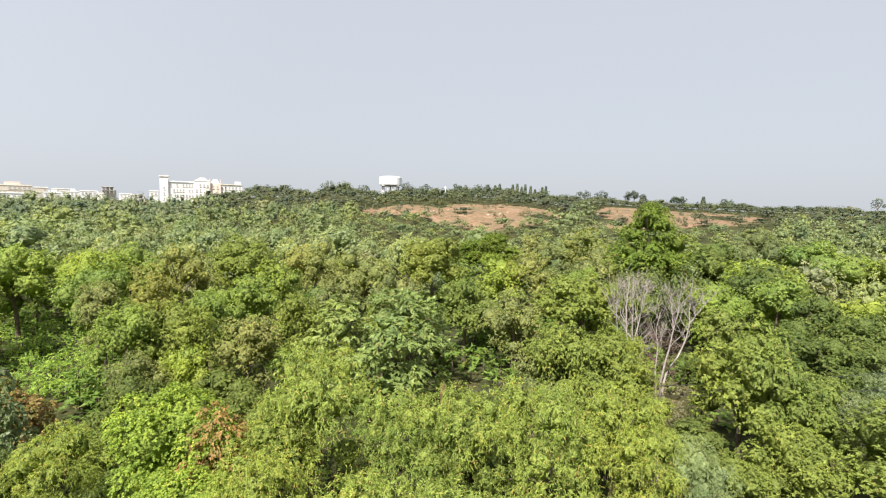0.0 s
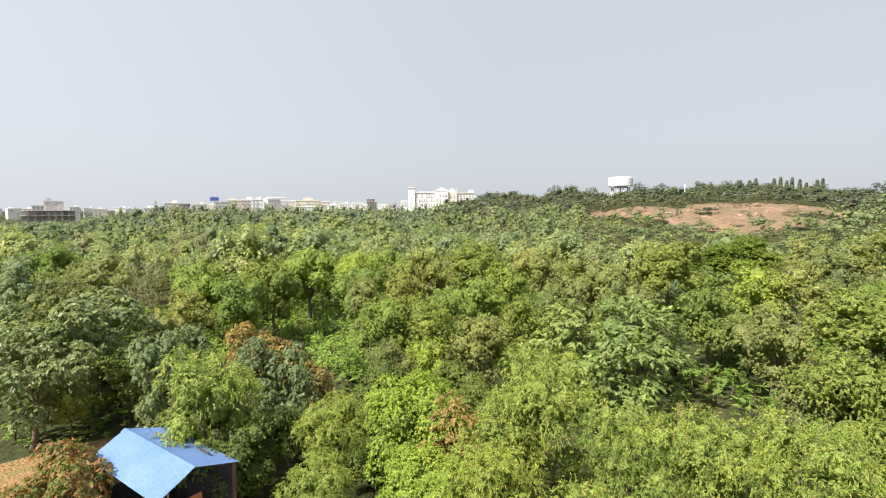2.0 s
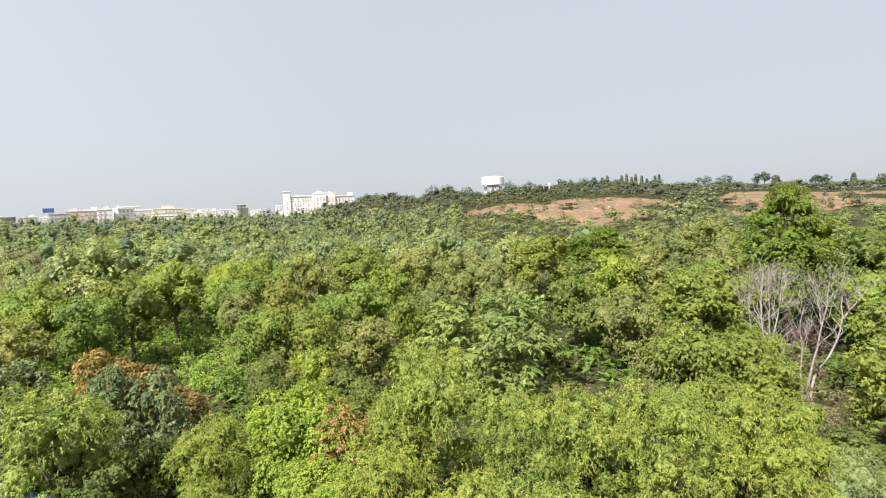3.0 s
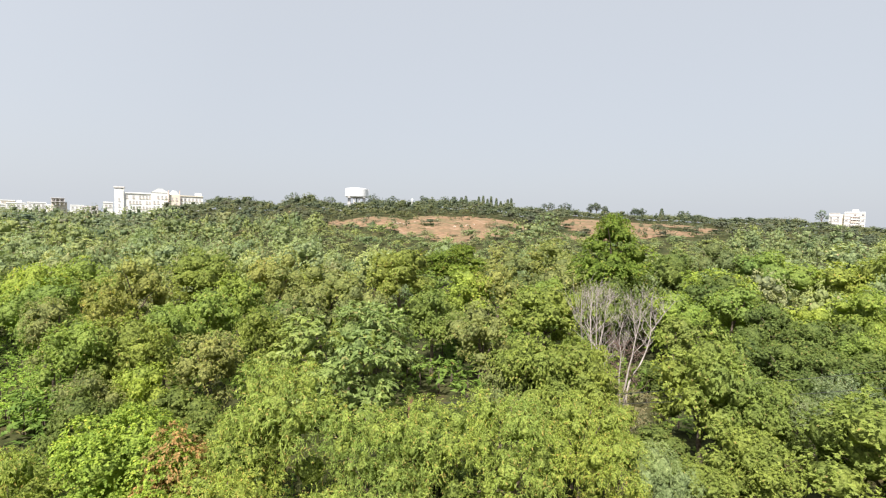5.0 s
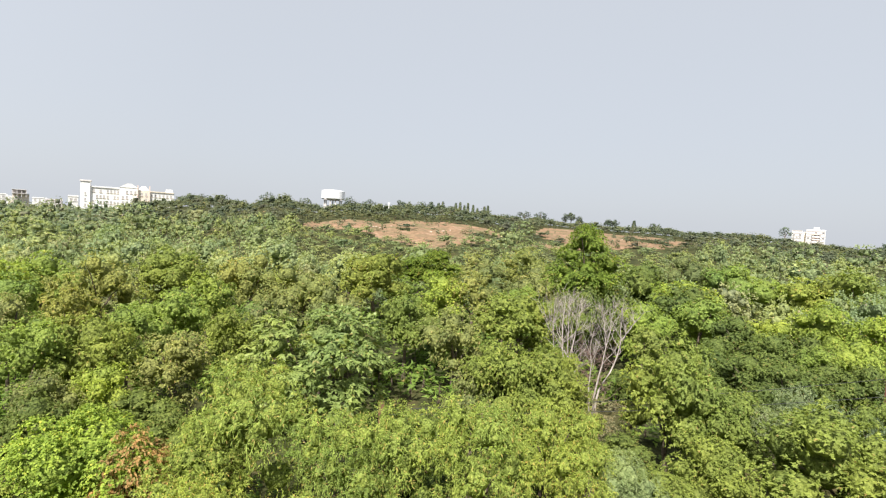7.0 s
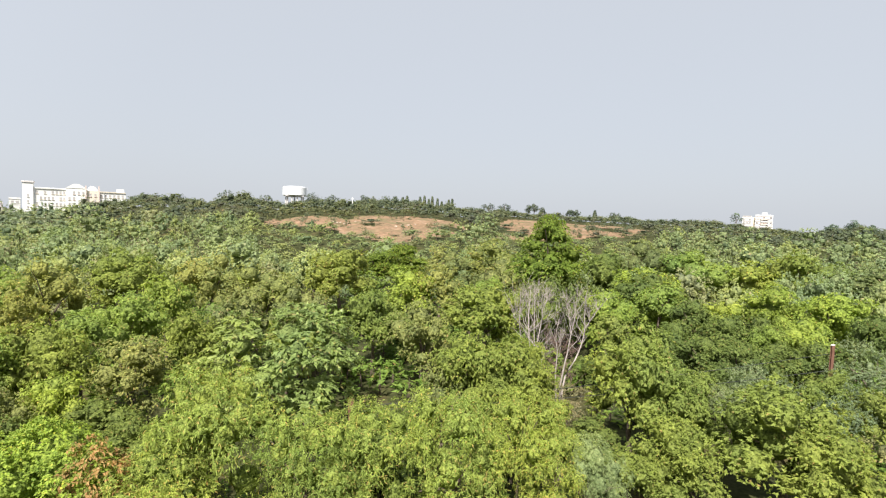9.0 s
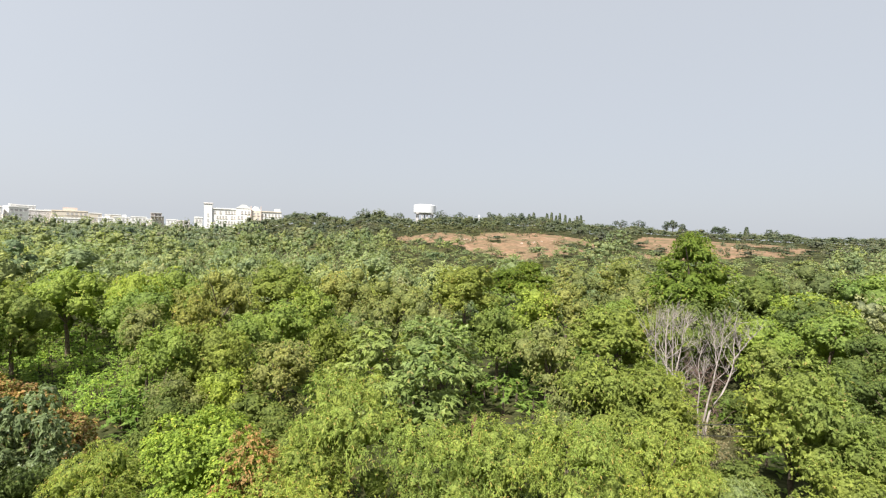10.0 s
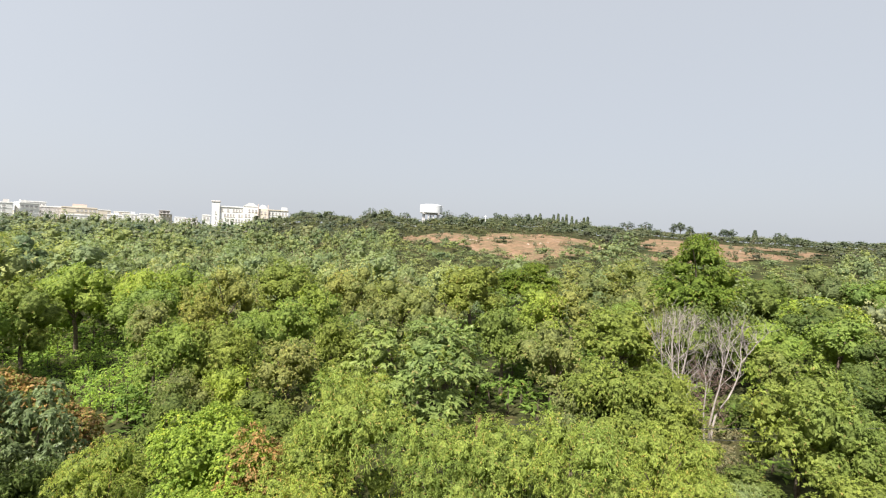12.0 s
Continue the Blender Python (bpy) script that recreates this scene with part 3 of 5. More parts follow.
MIDDLE = [
    ("deep", 30.2, 21.0, 2.6, 2.8), ("leafy", 32.6, 20.4, 2.8, 2.6), ("deep", 28.4, 24.0, 2.6, 2.6),
    # low deep trees: their dark leaves stand for a shaded hollow
    ("deep", 37.2, 32.0, 3.6, 3.6), ("deep", 40.4, 33.5, 3.8, 4.0), ("deep", 39.0, 37.5, 4.4, 4.4), ("deep", 42.6, 38.0, 4.4, 4.2), ("deep", 36.6, 41.0, 4.8, 4.4), ("deep", 40.6, 43.0, 5.2, 5.0),
    ("deep", 45.6, 40.0, 4.2, 4.0), ("deep", 35.2, 36.0, 3.8, 3.6), ("deep", 43.6, 44.5, 5.2, 4.6), ("deep", 48.6, 41.0, 4.4, 4.0), ("deep", 37.8, 47.0, 5.6, 5.0),
    ("leafy", 21.2, 24.5, 5.2, 3.0), ("leafy", 20.3, 26.2, 5.7, 3.0), ("deep", -24.5, 26.0, 3.4, 3.6), ("deep", -22.0, 24.0, 3.0, 3.2),
    ("withered", -48.0, 30.0, 5.1, 2.4), ("withered", -46.0, 29.0, 4.7, 2.4), ("withered", -44.0, 28.5, 4.2, 2.4), ("withered", -42.2, 28.0, 3.5, 2.2), ("withered", -40.2, 27.5, 2.8, 2.0),
    ("dry", -68.5, 20.0, 3.0, 3.3), ("deep", -44.1, 20.1, 4.0, 2.4), ("acacia", -51.2, 20.4, 6.6, 4.4), ("deep", -49.0, 19.0, 4.0, 3.0), ("deep", -52.5, 22.0, 4.2, 3.2), ("leafy", 38.6, 21.0, 3.6, 3.2),
    ("leafy", 36.5, 21.6, 4.2, 3.3), ("leafy", 50.6, 23.1, 4.4, 3.7), ("glossy", -44.3, 23.7, 5.2, 4.2),
    ("leafy", 46.3, 24.1, 5.8, 5.9), ("olive", 11.2, 24.3, 4.6, 3.7), ("leafy", 17.4, 24.4, 4.4, 3.5), ("leafy", 13.6, 24.5, 6.2, 4.3),
    ("leafy", 23.2, 24.5, 3.2, 3.2), ("glossy", -47.1, 24.5, 5.6, 2.3), ("deep", -32.6, 24.7, 4.2, 3.0), ("leafy", 19.4, 25.0, 6.0, 4.1),
    ("leafy", 32.7, 25.3, 7.2, 5.4), ("leafy", 37.4, 25.7, 5.2, 3.7), ("glossy", -54.9, 25.8, 6.0, 4.6), ("olive", -32.0, 26.6, 4.4, 2.9),
    ("round", -27.8, 27.0, 4.4, 3.0), ("broad", -7.1, 27.2, 6.8, 9.5), ("grey", 25.6, 27.6, 3.0, 3.7), ("olive", -21.6, 28.6, 5.4, 4.4),
    ("leafy", -63.5, 29.1, 2.8, 1.6), ("feather", 42.0, 29.2, 3.8, 3.0), ("leafy", -28.7, 29.5, 6.6, 4.6),
    ("round", -33.0, 29.9, 6.4, 3.9), ("golden", 52.6, 31.9, 4.0, 3.3),
    ("feather", 50.7, 32.1, 4.2, 4.0), ("leafy", 49.2, 32.1, 4.6, 2.6), ("feather", 44.5, 32.3, 4.2, 4.2), ("round", -25.7, 32.6, 6.2, 3.4),
    ("leafy", -16.1, 32.8, 6.0, 3.8), ("olive", 8.5, 33.6, 6.4, 5.0), ("glossy", -62.2, 33.9, 7.0, 8.0), ("glossy", -66.5, 30.0, 6.0, 6.0), ("deep", -58.5, 31.0, 4.6, 4.4), ("olive", -34.6, 34.5, 6.8, 4.0),
    ("round", -21.9, 36.5, 6.6, 4.9), ("olive", -53.9, 36.5, 6.2, 5.1), ("deep", -39.5, 57.0, 6.0, 7.4), ("olive", -11.5, 37.8, 6.4, 5.0),
    ("leafy", 2.9, 38.0, 6.6, 5.5), ("olive", -30.7, 39.3, 7.2, 3.9), ("round", 30.1, 39.6, 5.2, 3.4), 
]
FARTHER = [
    ("round", -35.0, 40.7, 7.2, 4.9), ("round", -48.5, 40.9, 6.6, 5.0), ("olive", -4.9, 41.0, 6.6, 5.0), ("feather", 52.0, 41.0, 5.0, 5.7),
    ("leafy", 15.9, 41.2, 6.8, 7.2), ("round", -18.4, 41.7, 7.2, 4.6), ("round", 44.6, 41.8, 5.0, 2.9), ("leafy", -44.9, 44.0, 7.4, 5.9),
    ("round", 47.5, 44.8, 5.2, 3.9), ("round", 29.4, 44.9, 6.2, 5.0), ("round", -52.1, 45.1, 7.2, 4.9), ("olive", -64.3, 45.6, 7.0, 4.3),
    ("deep", 23.4, 41.0, 7.6, 5.4), ("upright", 22.9, 46.0, 12.6, 8.1), ("round", -35.6, 46.2, 7.6, 4.8), ("deep", 26.5, 46.3, 6.8, 4.8), 
    ("deep", 52.4, 46.6, 5.8, 4.3), ("grey", -56.5, 48.2, 7.4, 4.1), ("round", 7.0, 49.5, 7.0, 6.1), ("round", -32.4, 49.7, 8.0, 5.4),
    ("round", 34.5, 50.0, 6.8, 6.1), ("round", -41.0, 50.1, 7.8, 6.5), ("olive", 10.6, 50.4, 7.2, 6.8), ("olive", -9.1, 50.7, 7.4, 8.1),
    ("round", 49.4, 52.2, 6.6, 5.6), ("olive", -14.8, 52.6, 8.6, 6.7), ("golden", -0.9, 52.8, 8.2, 8.7), ("olive", -27.8, 54.6, 8.0, 6.2),
    ("round", 44.7, 55.9, 6.8, 5.7), ("olive", -61.3, 56.7, 7.8, 7.3), ("leafy", -22.2, 58.5, 8.2, 7.8), ("deep", 33.5, 58.5, 7.2, 8.2),
    ("round", 33.2, 63.2, 7.2, 9.2), ("upright", 3.6, 66.0, 7.6, 8.4), ("olive", 17.6, 68.3, 7.4, 10.0), ("upright", 6.2, 69.0, 8.2, 8.8),
    ("round", -63.8, 71.7, 8.0, 6.7), ("olive", 11.5, 78, 8.3, 11.6), ("olive", 16.6, 78, 9.2, 10.5), ("deep", 29.3, 78, 8.4, 11.2),
    ("olive", 33.5, 78, 10.5, 8.9), ("round", 37.0, 78, 9.1, 8.7), ("leafy", 46.9, 78, 9.6, 11.6), ("round", 42.7, 78, 8.0, 10.0),
    ("round", 37.5, 78, 8.7, 10.5), ("olive", 51.2, 78, 7.9, 8.9), ("grey", -52.5, 88.0, 8.2, 7.9),
]
for kind, az, d, top, width in FRONT + MIDDLE + FARTHER:
    plant(kind, az, d, top, width, rng)
KEEP_OPEN = [(28.6, 21.5, 2.7), (-66.0, 21.0, 3.6), (-23.0, 22.6, 2.8), (-27.0, 23.5, 2.0), (-58.8, 26.0, 3.0), (-40.0, 45.5, 7.6), (-40.0, 36.0, 6.4), (-39.0, 27.5, 4.8), (38.5, 31.0, 4.2), (39.5, 38.0, 5.2), (44.0, 38.0, 4.6), (37.0, 44.0, 3.4), (41.0, 43.0, 5.0), (46.0, 41.0, 4.0), (30.0, 26.5, 2.4), (-57.0, 17.5, 4.2), (24.0, 28.6, 2.6), (-62, 22, 3.5), (-63.5, 25.5, 2.0)]   # clearings: bearing, distance, radius


def open_at(x, y):
    return any(math.hypot(x - spot(a, d)[0], y - spot(a, d)[1]) < r for a, d, r in KEEP_OPEN)


CELLS = {}


def clear(x, y, r):
    c = 6.0
    i, j = int(x // c), int(y // c)
    for a in range(i - 1, i + 2):
        for b in range(j - 1, j + 2):
            for (px, py, pr) in CELLS.get((a, b), ()):
                if math.hypot(px - x, py - y) < (r + pr) * 0.9:
                    return False
    return True


def claim(x, y, r):
    CELLS.setdefault((int(x // 6.0), int(y // 6.0)), []).append((x, y, r))


for x, y, r in TAKEN:
    claim(x, y, r)
# the wood out to 60 m, tree by tree: first the big ones, then young growth between them
for step in range(2):
    for _ in range(5000):
        az, d = float(rng.uniform(-68, 58)), 60.0 * math.sqrt(rng.random())
        if d < 19.0:
            continue
        x, y = spot(az, d)
        w = float(rng.uniform(3.2, 5.6)) if step == 0 else float(rng.uniform(2.2, 3.4))
        if open_at(x, y) or not clear(x, y, w * (0.52 if step == 0 else 0.42)):
            continue
        claim(x, y, w * (0.52 if step == 0 else 0.42))
        if rng.random() < 0.4:      # gaps in the wood
            continue
        # the deep ones darken gaps where shade lies between the crowns
        kind = str(rng.choice(["round", "olive", "deep", "acacia", "leafy", "feather"], p=[0.30, 0.26, 0.30, 0.06, 0.05, 0.03]))
        h = float(rng.uniform(2.6, 3.8)) + 0.05 * max(0.0, d - 28.0) if step == 0 else float(rng.uniform(1.8, 2.8))
        if 20.5 < az < 28.5 and 19 < d < 29.5:      # only low growth before the dead tree
            h = min(h, 2.6)
        plant(kind, az, d, h, w, rng, 3 if d > 24 else 2)


def many(name, places, kinds, leaf, label, category):
    """Trees that nobody could count, in one object. places: x, y, z, height, width; kinds: crowns to choose from, with top 1 m over the root."""
    verts, corner, mats, lots, shade, base = [], [], [], [], [], 0
    for x, y, z, h, w in places:
        v, cn, n, nv = kinds[int(rng.integers(0, len(kinds)))]
        a = rng.uniform(0, 2 * np.pi)
        c, s = math.cos(a), math.sin(a)
        q = np.empty_like(v)
        q[:, 0] = (v[:, 0] * c - v[:, 1] * s) * w + x
        q[:, 1] = (v[:, 0] * s + v[:, 1] * c) * w + y
        q[:, 2] = v[:, 2] * h + z
        t = np.array([[x - 0.12, y, z - 0.3], [x + 0.12, y, z - 0.3], [x, y, z + h * 0.75], [x, y - 0.12, z - 0.3], [x, y + 0.12, z - 0.3], [x, y, z + h * 0.75]])
        verts += [q, t]
        shade += [nv @ np.array([[c, s, 0], [-s, c, 0], [0, 0, 1]]), np.tile([0.0, -1.0, 0.0], (6, 1))]
        corner += [cn + base, np.arange(6) + base + len(q)]
        faces = len(cn) // 3
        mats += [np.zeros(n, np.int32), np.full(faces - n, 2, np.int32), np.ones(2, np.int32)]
        lots.append(np.full(faces + 2, rng.random(), np.float32))
        base += len(q) + 6
    mats = np.concatenate(mats)
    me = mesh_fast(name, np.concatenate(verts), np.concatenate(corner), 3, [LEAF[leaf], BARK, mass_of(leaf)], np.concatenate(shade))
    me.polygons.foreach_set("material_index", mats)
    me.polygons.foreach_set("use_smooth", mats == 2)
    me.attributes.new("lot", "FLOAT", "FACE").data.foreach_set("value", np.concatenate(lots))
    return tagged(new(name, me), label, category, kind="stuff")


def far_crowns(count, twigs, per, leaf, width, rz=0.42, seed=0, lobes=7, clumps=4, core=0):
    made = []
    for i in range(count):
        g = np.random.default_rng(seed + i)
        v, cn, _, _, leaves, normals = crown(g, 0.34, rz, lobes, 0.19 if lobes < 6 else 0.16, clumps, 0.08, twigs, per, leaf, width, 0.15, 0.09, True, 0.25, core=core, mass=0.68)
        v[:, 2] += 1.0 - v[:, 2].max()
        made.append((v, cn, leaves, normals))
    return made


middle, outer, hill = [], [], []
for _ in range(30000):
    az, d = float(rng.uniform(-69, 59)), math.sqrt(rng.uniform(58.0 ** 2, 165.0 ** 2))
    x, y = spot(az, d)
    big = _ < 14000
    w = 4.0 + 7.5 * rng.random() ** 1.4 if big else float(rng.uniform(3.0, 4.6))
    if bare(az, d) or not clear(x, y, w * (0.5 if big else 0.4)):
        continue
    claim(x, y, w * (0.5 if big else 0.4))
    below = d > 88 and (-10 < az < 13 or 16 < az < 34)      # the wood is low under the open slope
    h = (float(rng.uniform(3.4, 5.2)) + 0.52 * w) * (0.9 if d > 100 else 1.0) if big else float(rng.uniform(2.8, 4.6))
    middle.append((x, y, float(land(x, y)), h * ((0.36 if -1.5 < az < 7 and d > 104 else 0.46 if d > 104 else 0.6) if below else 1.0), w))
for _ in range(45000):
    az, d = float(rng.uniform(-70, 60)), math.sqrt(rng.uniform(165.0 ** 2, 440.0 ** 2))
    x, y = spot(az, d)
    onhill = -25 < az < 54
    crest = onhill and d > (262 if az < 2 else 275)
    w = float(rng.uniform(6.5, 14.0)) if crest else float(rng.uniform(5.5, 10.0)) if onhill else 6.5 + 8.0 * rng.random() ** 1.5
    if bare(az, d) or (onhill and d > 330) or not clear(x, y, w * (0.3 if crest else 0.45)):
        continue
    claim(x, y, w * (0.3 if crest else 0.45))
    h = float(rng.uniform(4.0, 7.5)) + (2.0 if rng.random() < 0.08 else 0) + (float(rng.uniform(1.5, 5.0)) if not onhill and -59 < az < 0 and d > 250 and rng.random() < 0.3 else 0) + (1.2 if crest and az < 2 else 0)
    if crest:
        h = float(rng.uniform(3.8, 6.4)) * (1.0 + 0.45 * noise.noise((az * 0.6, 4.4, 1.0))) * (1.0 - 0.4 * float(smooth(12, 20, az)))
    if onhill and not crest:
        h *= 0.62
    if (-11 < az < 13.5 and d < 192) or (16 < az < 34 and d < 215):      # low scrub under the open slope
        h *= 0.5
    if -9 < az < -3.2 and 262 < d < 318:      # trees stay low round the water tank
        h *= 0.72
    if az < -61.5 and d > 230:      # low scrub before the unfinished building
        h *= 0.45
    (hill if onhill else outer).append((x, y, float(land(x, y)), h, w))
# low bushes on the open slope
bushes = []
for _ in range(1500):
    az, d = float(rng.uniform(-12, 37)), float(rng.uniform(122, 240))
    if bare(az, d) and rng.random() < 0.34:
        x, y = spot(az, d)
        bushes.append((x, y, float(land(x, y)) - 0.2, float(rng.uniform(0.4, 1.0) + 2.2 * rng.random() ** 3), float(rng.uniform(0.8, 3.2))))
near_mid = [p for p in middle if math.hypot(p[0], p[1]) < 95]
far_mid = [p for p in middle if math.hypot(p[0], p[1]) >= 95]
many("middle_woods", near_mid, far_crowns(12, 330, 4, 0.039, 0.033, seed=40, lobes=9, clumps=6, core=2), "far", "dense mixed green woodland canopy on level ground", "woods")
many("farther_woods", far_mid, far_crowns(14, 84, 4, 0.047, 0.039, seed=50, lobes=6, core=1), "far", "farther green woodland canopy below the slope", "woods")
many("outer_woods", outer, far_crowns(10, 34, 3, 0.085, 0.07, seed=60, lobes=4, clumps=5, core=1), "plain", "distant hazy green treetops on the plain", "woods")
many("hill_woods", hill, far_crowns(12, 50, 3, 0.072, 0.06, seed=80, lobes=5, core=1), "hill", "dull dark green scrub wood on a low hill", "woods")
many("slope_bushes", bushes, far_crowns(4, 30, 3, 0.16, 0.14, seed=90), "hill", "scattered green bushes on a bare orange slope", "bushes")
beyond = []
for _ in range(620):
    az, d = float(rng.uniform(-72, 62)), math.sqrt(rng.uniform(440.0 ** 2, 900.0 ** 2))
    if -24 < az < 52:
        continue
    x, y = spot(az, d)
    beyond.append((x, y, float(land(x, y)), float(rng.uniform(6.0, 9.0)), float(rng.uniform(14, 26))))
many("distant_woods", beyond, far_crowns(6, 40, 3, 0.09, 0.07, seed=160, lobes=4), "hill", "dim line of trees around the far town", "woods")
# undergrowth between the near trees, and the lush low plants of the clearing
under = []
for _ in range(900):
    az, d = float(rng.uniform(-70, 60)), 62.0 * math.sqrt(rng.random())
    x, y = spot(az, d)
    if d > 8 and math.hypot(x - spot(-57, 17.5)[0], y - spot(-57, 17.5)[1]) > 3.3 and not (-62 < az < -55.5 and 22 < d < 30) and not (az < -59 and d < 22 and rng.random() < 0.7) and not (34.5 < az < 47.5 and 28 < d < 46 and rng.random() < 0.8):
        under.append((x, y, float(land(x, y)) - 0.1, float(rng.uniform(0.5, 1.5)), float(rng.uniform(1.2, 2.6))))
for _ in range(420):      # young growth under the taller trees
    az, d = float(rng.uniform(-66, 56)), math.sqrt(rng.uniform(30.0 ** 2, 62.0 ** 2))
    x, y = spot(az, d)
    if math.hypot(x - spot(-40, 43)[0], y - spot(-40, 43)[1]) > 9 and not (34.5 < az < 47.5 and d < 46):
        under.append((x, y, float(land(x, y)) - 0.1, float(rng.uniform(1.2, 2.8)), float(rng.uniform(2.0, 3.4))))
many("undergrowth", under, far_crowns(5, 26, 4, 0.13, 0.075, rz=0.5, seed=120, lobes=5), "low", "low leafy undergrowth between the trees", "undergrowth")
lush = []
for _ in range(520):
    x0, y0 = spot(-40.0, 43.5)
    a, r = rng.uniform(0, 2 * math.pi), 10.4 * math.sqrt(rng.random())
    x, y = x0 + r * math.cos(a), y0 + r * math.sin(a)
    lush.append((x, y, -0.05, float(rng.uniform(0.5, 1.1) + 1.3 * rng.random() ** 5), float(rng.uniform(0.8, 1.8))))
many("lush_plants", lush, far_crowns(5, 44, 4, 0.095, 0.045, rz=0.6, seed=140, lobes=5), "weed", "lush bright green weeds filling a small clearing", "weeds")


# ---- buildings and other made things ----
def facing(az, d, z, turn=0.0):
    """A pose at that bearing whose -y side faces the lookout."""
    x, y = spot(az, d)
    return pose(x, y, z, 0, 0, -az + turn)


def openings(root, name, cols, rows, x0, x1, z0, z1, w, h, y, mat, frame_mat=None):
    """Dark window openings with a sill, set into the face at y."""
    bm = boxed(-w / 2, w / 2, -0.04, 0.2, -h / 2, h / 2)
    me = bpy.data.meshes.new(name)
    bm.to_mesh(me)
    bm.free()
    me.materials.append(mat)
    sill = bpy.data.meshes.new("sill")
    bm = boxed(-w / 2 - 0.15, w / 2 + 0.15, -0.3, 0.0, -h / 2 - 0.2, -h / 2)
    bm.to_mesh(sill)
    bm.free()
    sill.materials.append(frame_mat or WHITE)
    pick = random.Random(cols * 31 + rows + int(w * 100) + int(x0 * 10))
    for i in range(cols):
        for j in range(rows):
            if pick.random() < 0.22:      # blank bays
                continue
            ob = part(name, me, root)
            ob.location = (x0 + (x1 - x0) * (i + 0.5) / cols, y, z0 + (z1 - z0) * (j + 0.5) / rows)
            part("sill", sill, ob)


def building(az, d, w, top, mat, label, depth=12.0, floors=4, bays=5, turn=0.0, parapet=0.8, head=None, flat_roof=WHITE):
    """A town house block with its storeys, window rows, parapet and a stair head on the roof."""
    x, y = spot(az, d)
    z = float(land(x, y)) - 1.0
    root = new("town_building")
    root.matrix_basis = facing(az, d, z, turn)
    tagged(root, label, "building", "town buildings")
    h = top - z
    bm_part("wall", boxed(-w / 2, w / 2, 0, depth, 0, h - parapet, bevel=0.1), mat, root)
    bm = boxed(-w / 2 - 0.25, w / 2 + 0.25, -0.25, depth + 0.25, h - parapet, h - parapet + 0.25)
    box(bm, -w / 2, w / 2, 0, 0.25, h - parapet + 0.25, h)
    box(bm, -w / 2, -w / 2 + 0.25, 0.25, depth, h - parapet + 0.25, h)
    box(bm, w / 2 - 0.25, w / 2, 0.25, depth, h - parapet + 0.25, h)
    bm_part("parapet", bm, flat_roof, root)
    low = max(0.0, h - floors * 3.3)
    openings(root, "window", bays, floors, -w / 2 + 0.4, w / 2 - 0.4, low, h - parapet - 0.2, min(1.5, 0.55 * w / bays), 1.35, 0.0, GLASS_DARK)
    for f in range(floors):
        zz = low + (h - parapet - 0.2 - low) * f / floors
        bm_part("floor_band", boxed(-w / 2 - 0.12, w / 2 + 0.12, -0.12, 0.0, zz - 0.15, zz + 0.15), flat_roof, root)
    if head:
        hx, hw, hh, hm = head
        bm_part("stair_head", boxed(hx - hw / 2, hx + hw / 2, 3, 7, h - parapet + 0.25, h + hh), hm, root)
    return root


def frame_building(az, d, w, top, floors, bays, label, mat=None, depth=9.0, step=3.4):
    """An unfinished concrete frame: slabs on columns, open sides."""
    mat = mat or CONCRETE
    x, y = spot(az, d)
    z = float(land(x, y)) - 1.0
    root = new("unfinished_building")
    root.matrix_basis = facing(az, d, z)
    tagged(root, label, "building", "town buildings")
    h = top - z
    # back wall is added: it lies in shadow, so the open storey looks dark
    bm_part("back_wall", boxed(-w / 2 + 0.3, w / 2 - 0.3, depth - 0.28, depth - 0.1, 0, h - 0.36), mat, root)
    for f in range(floors + 1):
        zz = h - 0.35 - f * step
        if zz > 0:
            bm_part("slab", boxed(-w / 2, w / 2, 0, depth, zz, zz + 0.35, bevel=0.04), mat, root)
            for i in range(bays + 1):
                for yy in (0.3, depth - 0.7):
                    xx = -w / 2 + 0.2 + (w - 0.8) * i / bays
                    bm_part("column", boxed(xx, xx + 0.4, yy, yy + 0.4, max(0, zz - step + 0.35), zz), mat, root)
    return root


# the town on the plain
frame_building(-64.2, 420, 29.0, 10.8, 1, 8, "unfinished concrete frame with a wide open ground slab")
building(-63.8, 426, 10.5, 17.0, CONCRETE, "grey half-finished block standing over open columns", 8, 2, 4, head=(-2.5, 3, 2.0, CONCRETE), flat_roof=CONCRETE)
building(-64.9, 520, 8.5, 15.0, WHITE, "small white house far off in the town", floors=2, bays=3)
building(-62.3, 520, 7.0, 13.8, WHITE, "low white house far off in the town", floors=2, bays=3, head=(1, 3, 1.6, WHITE))
building(-55.9, 560, 18.5, 12.9, WHITE, "low white house with a flat roof behind trees", floors=2, bays=6, head=(-4, 4, 2.0, WHITE))
building(-54.3, 560, 14.3, 17.9, WHITE, "white three-storey house with a roof stair head", floors=3, bays=4, head=(2, 4, 2.4, WHITE))
frame_building(-53.2, 430, 8.3, 15.8, 2, 3, "small raw concrete frame of an unfinished house")
building(-49.6, 442, 12.3, 17.6, CONCRETE, "brown-grey unplastered block beside a cream building", floors=3, bays=5, flat_roof=CONCRETE)
building(-48.0, 470, 19.7, 19.6, PINK, "long pinkish four-storey block with window rows", floors=4, bays=7, head=(-5, 4, 1.6, PINK))
building(-46.2, 408, 8.4, 19.2, WHITE, "white apartment wing with open stairwell beside balconies", floors=4, bays=3, head=(1, 3, 1.6, CONCRETE))
building(-44.5, 412, 10.0, 19.6, WHITE, "white and grey apartment house with stacked balconies", floors=4, bays=4, turn=14, head=(-2, 3, 1.4, WHITE))
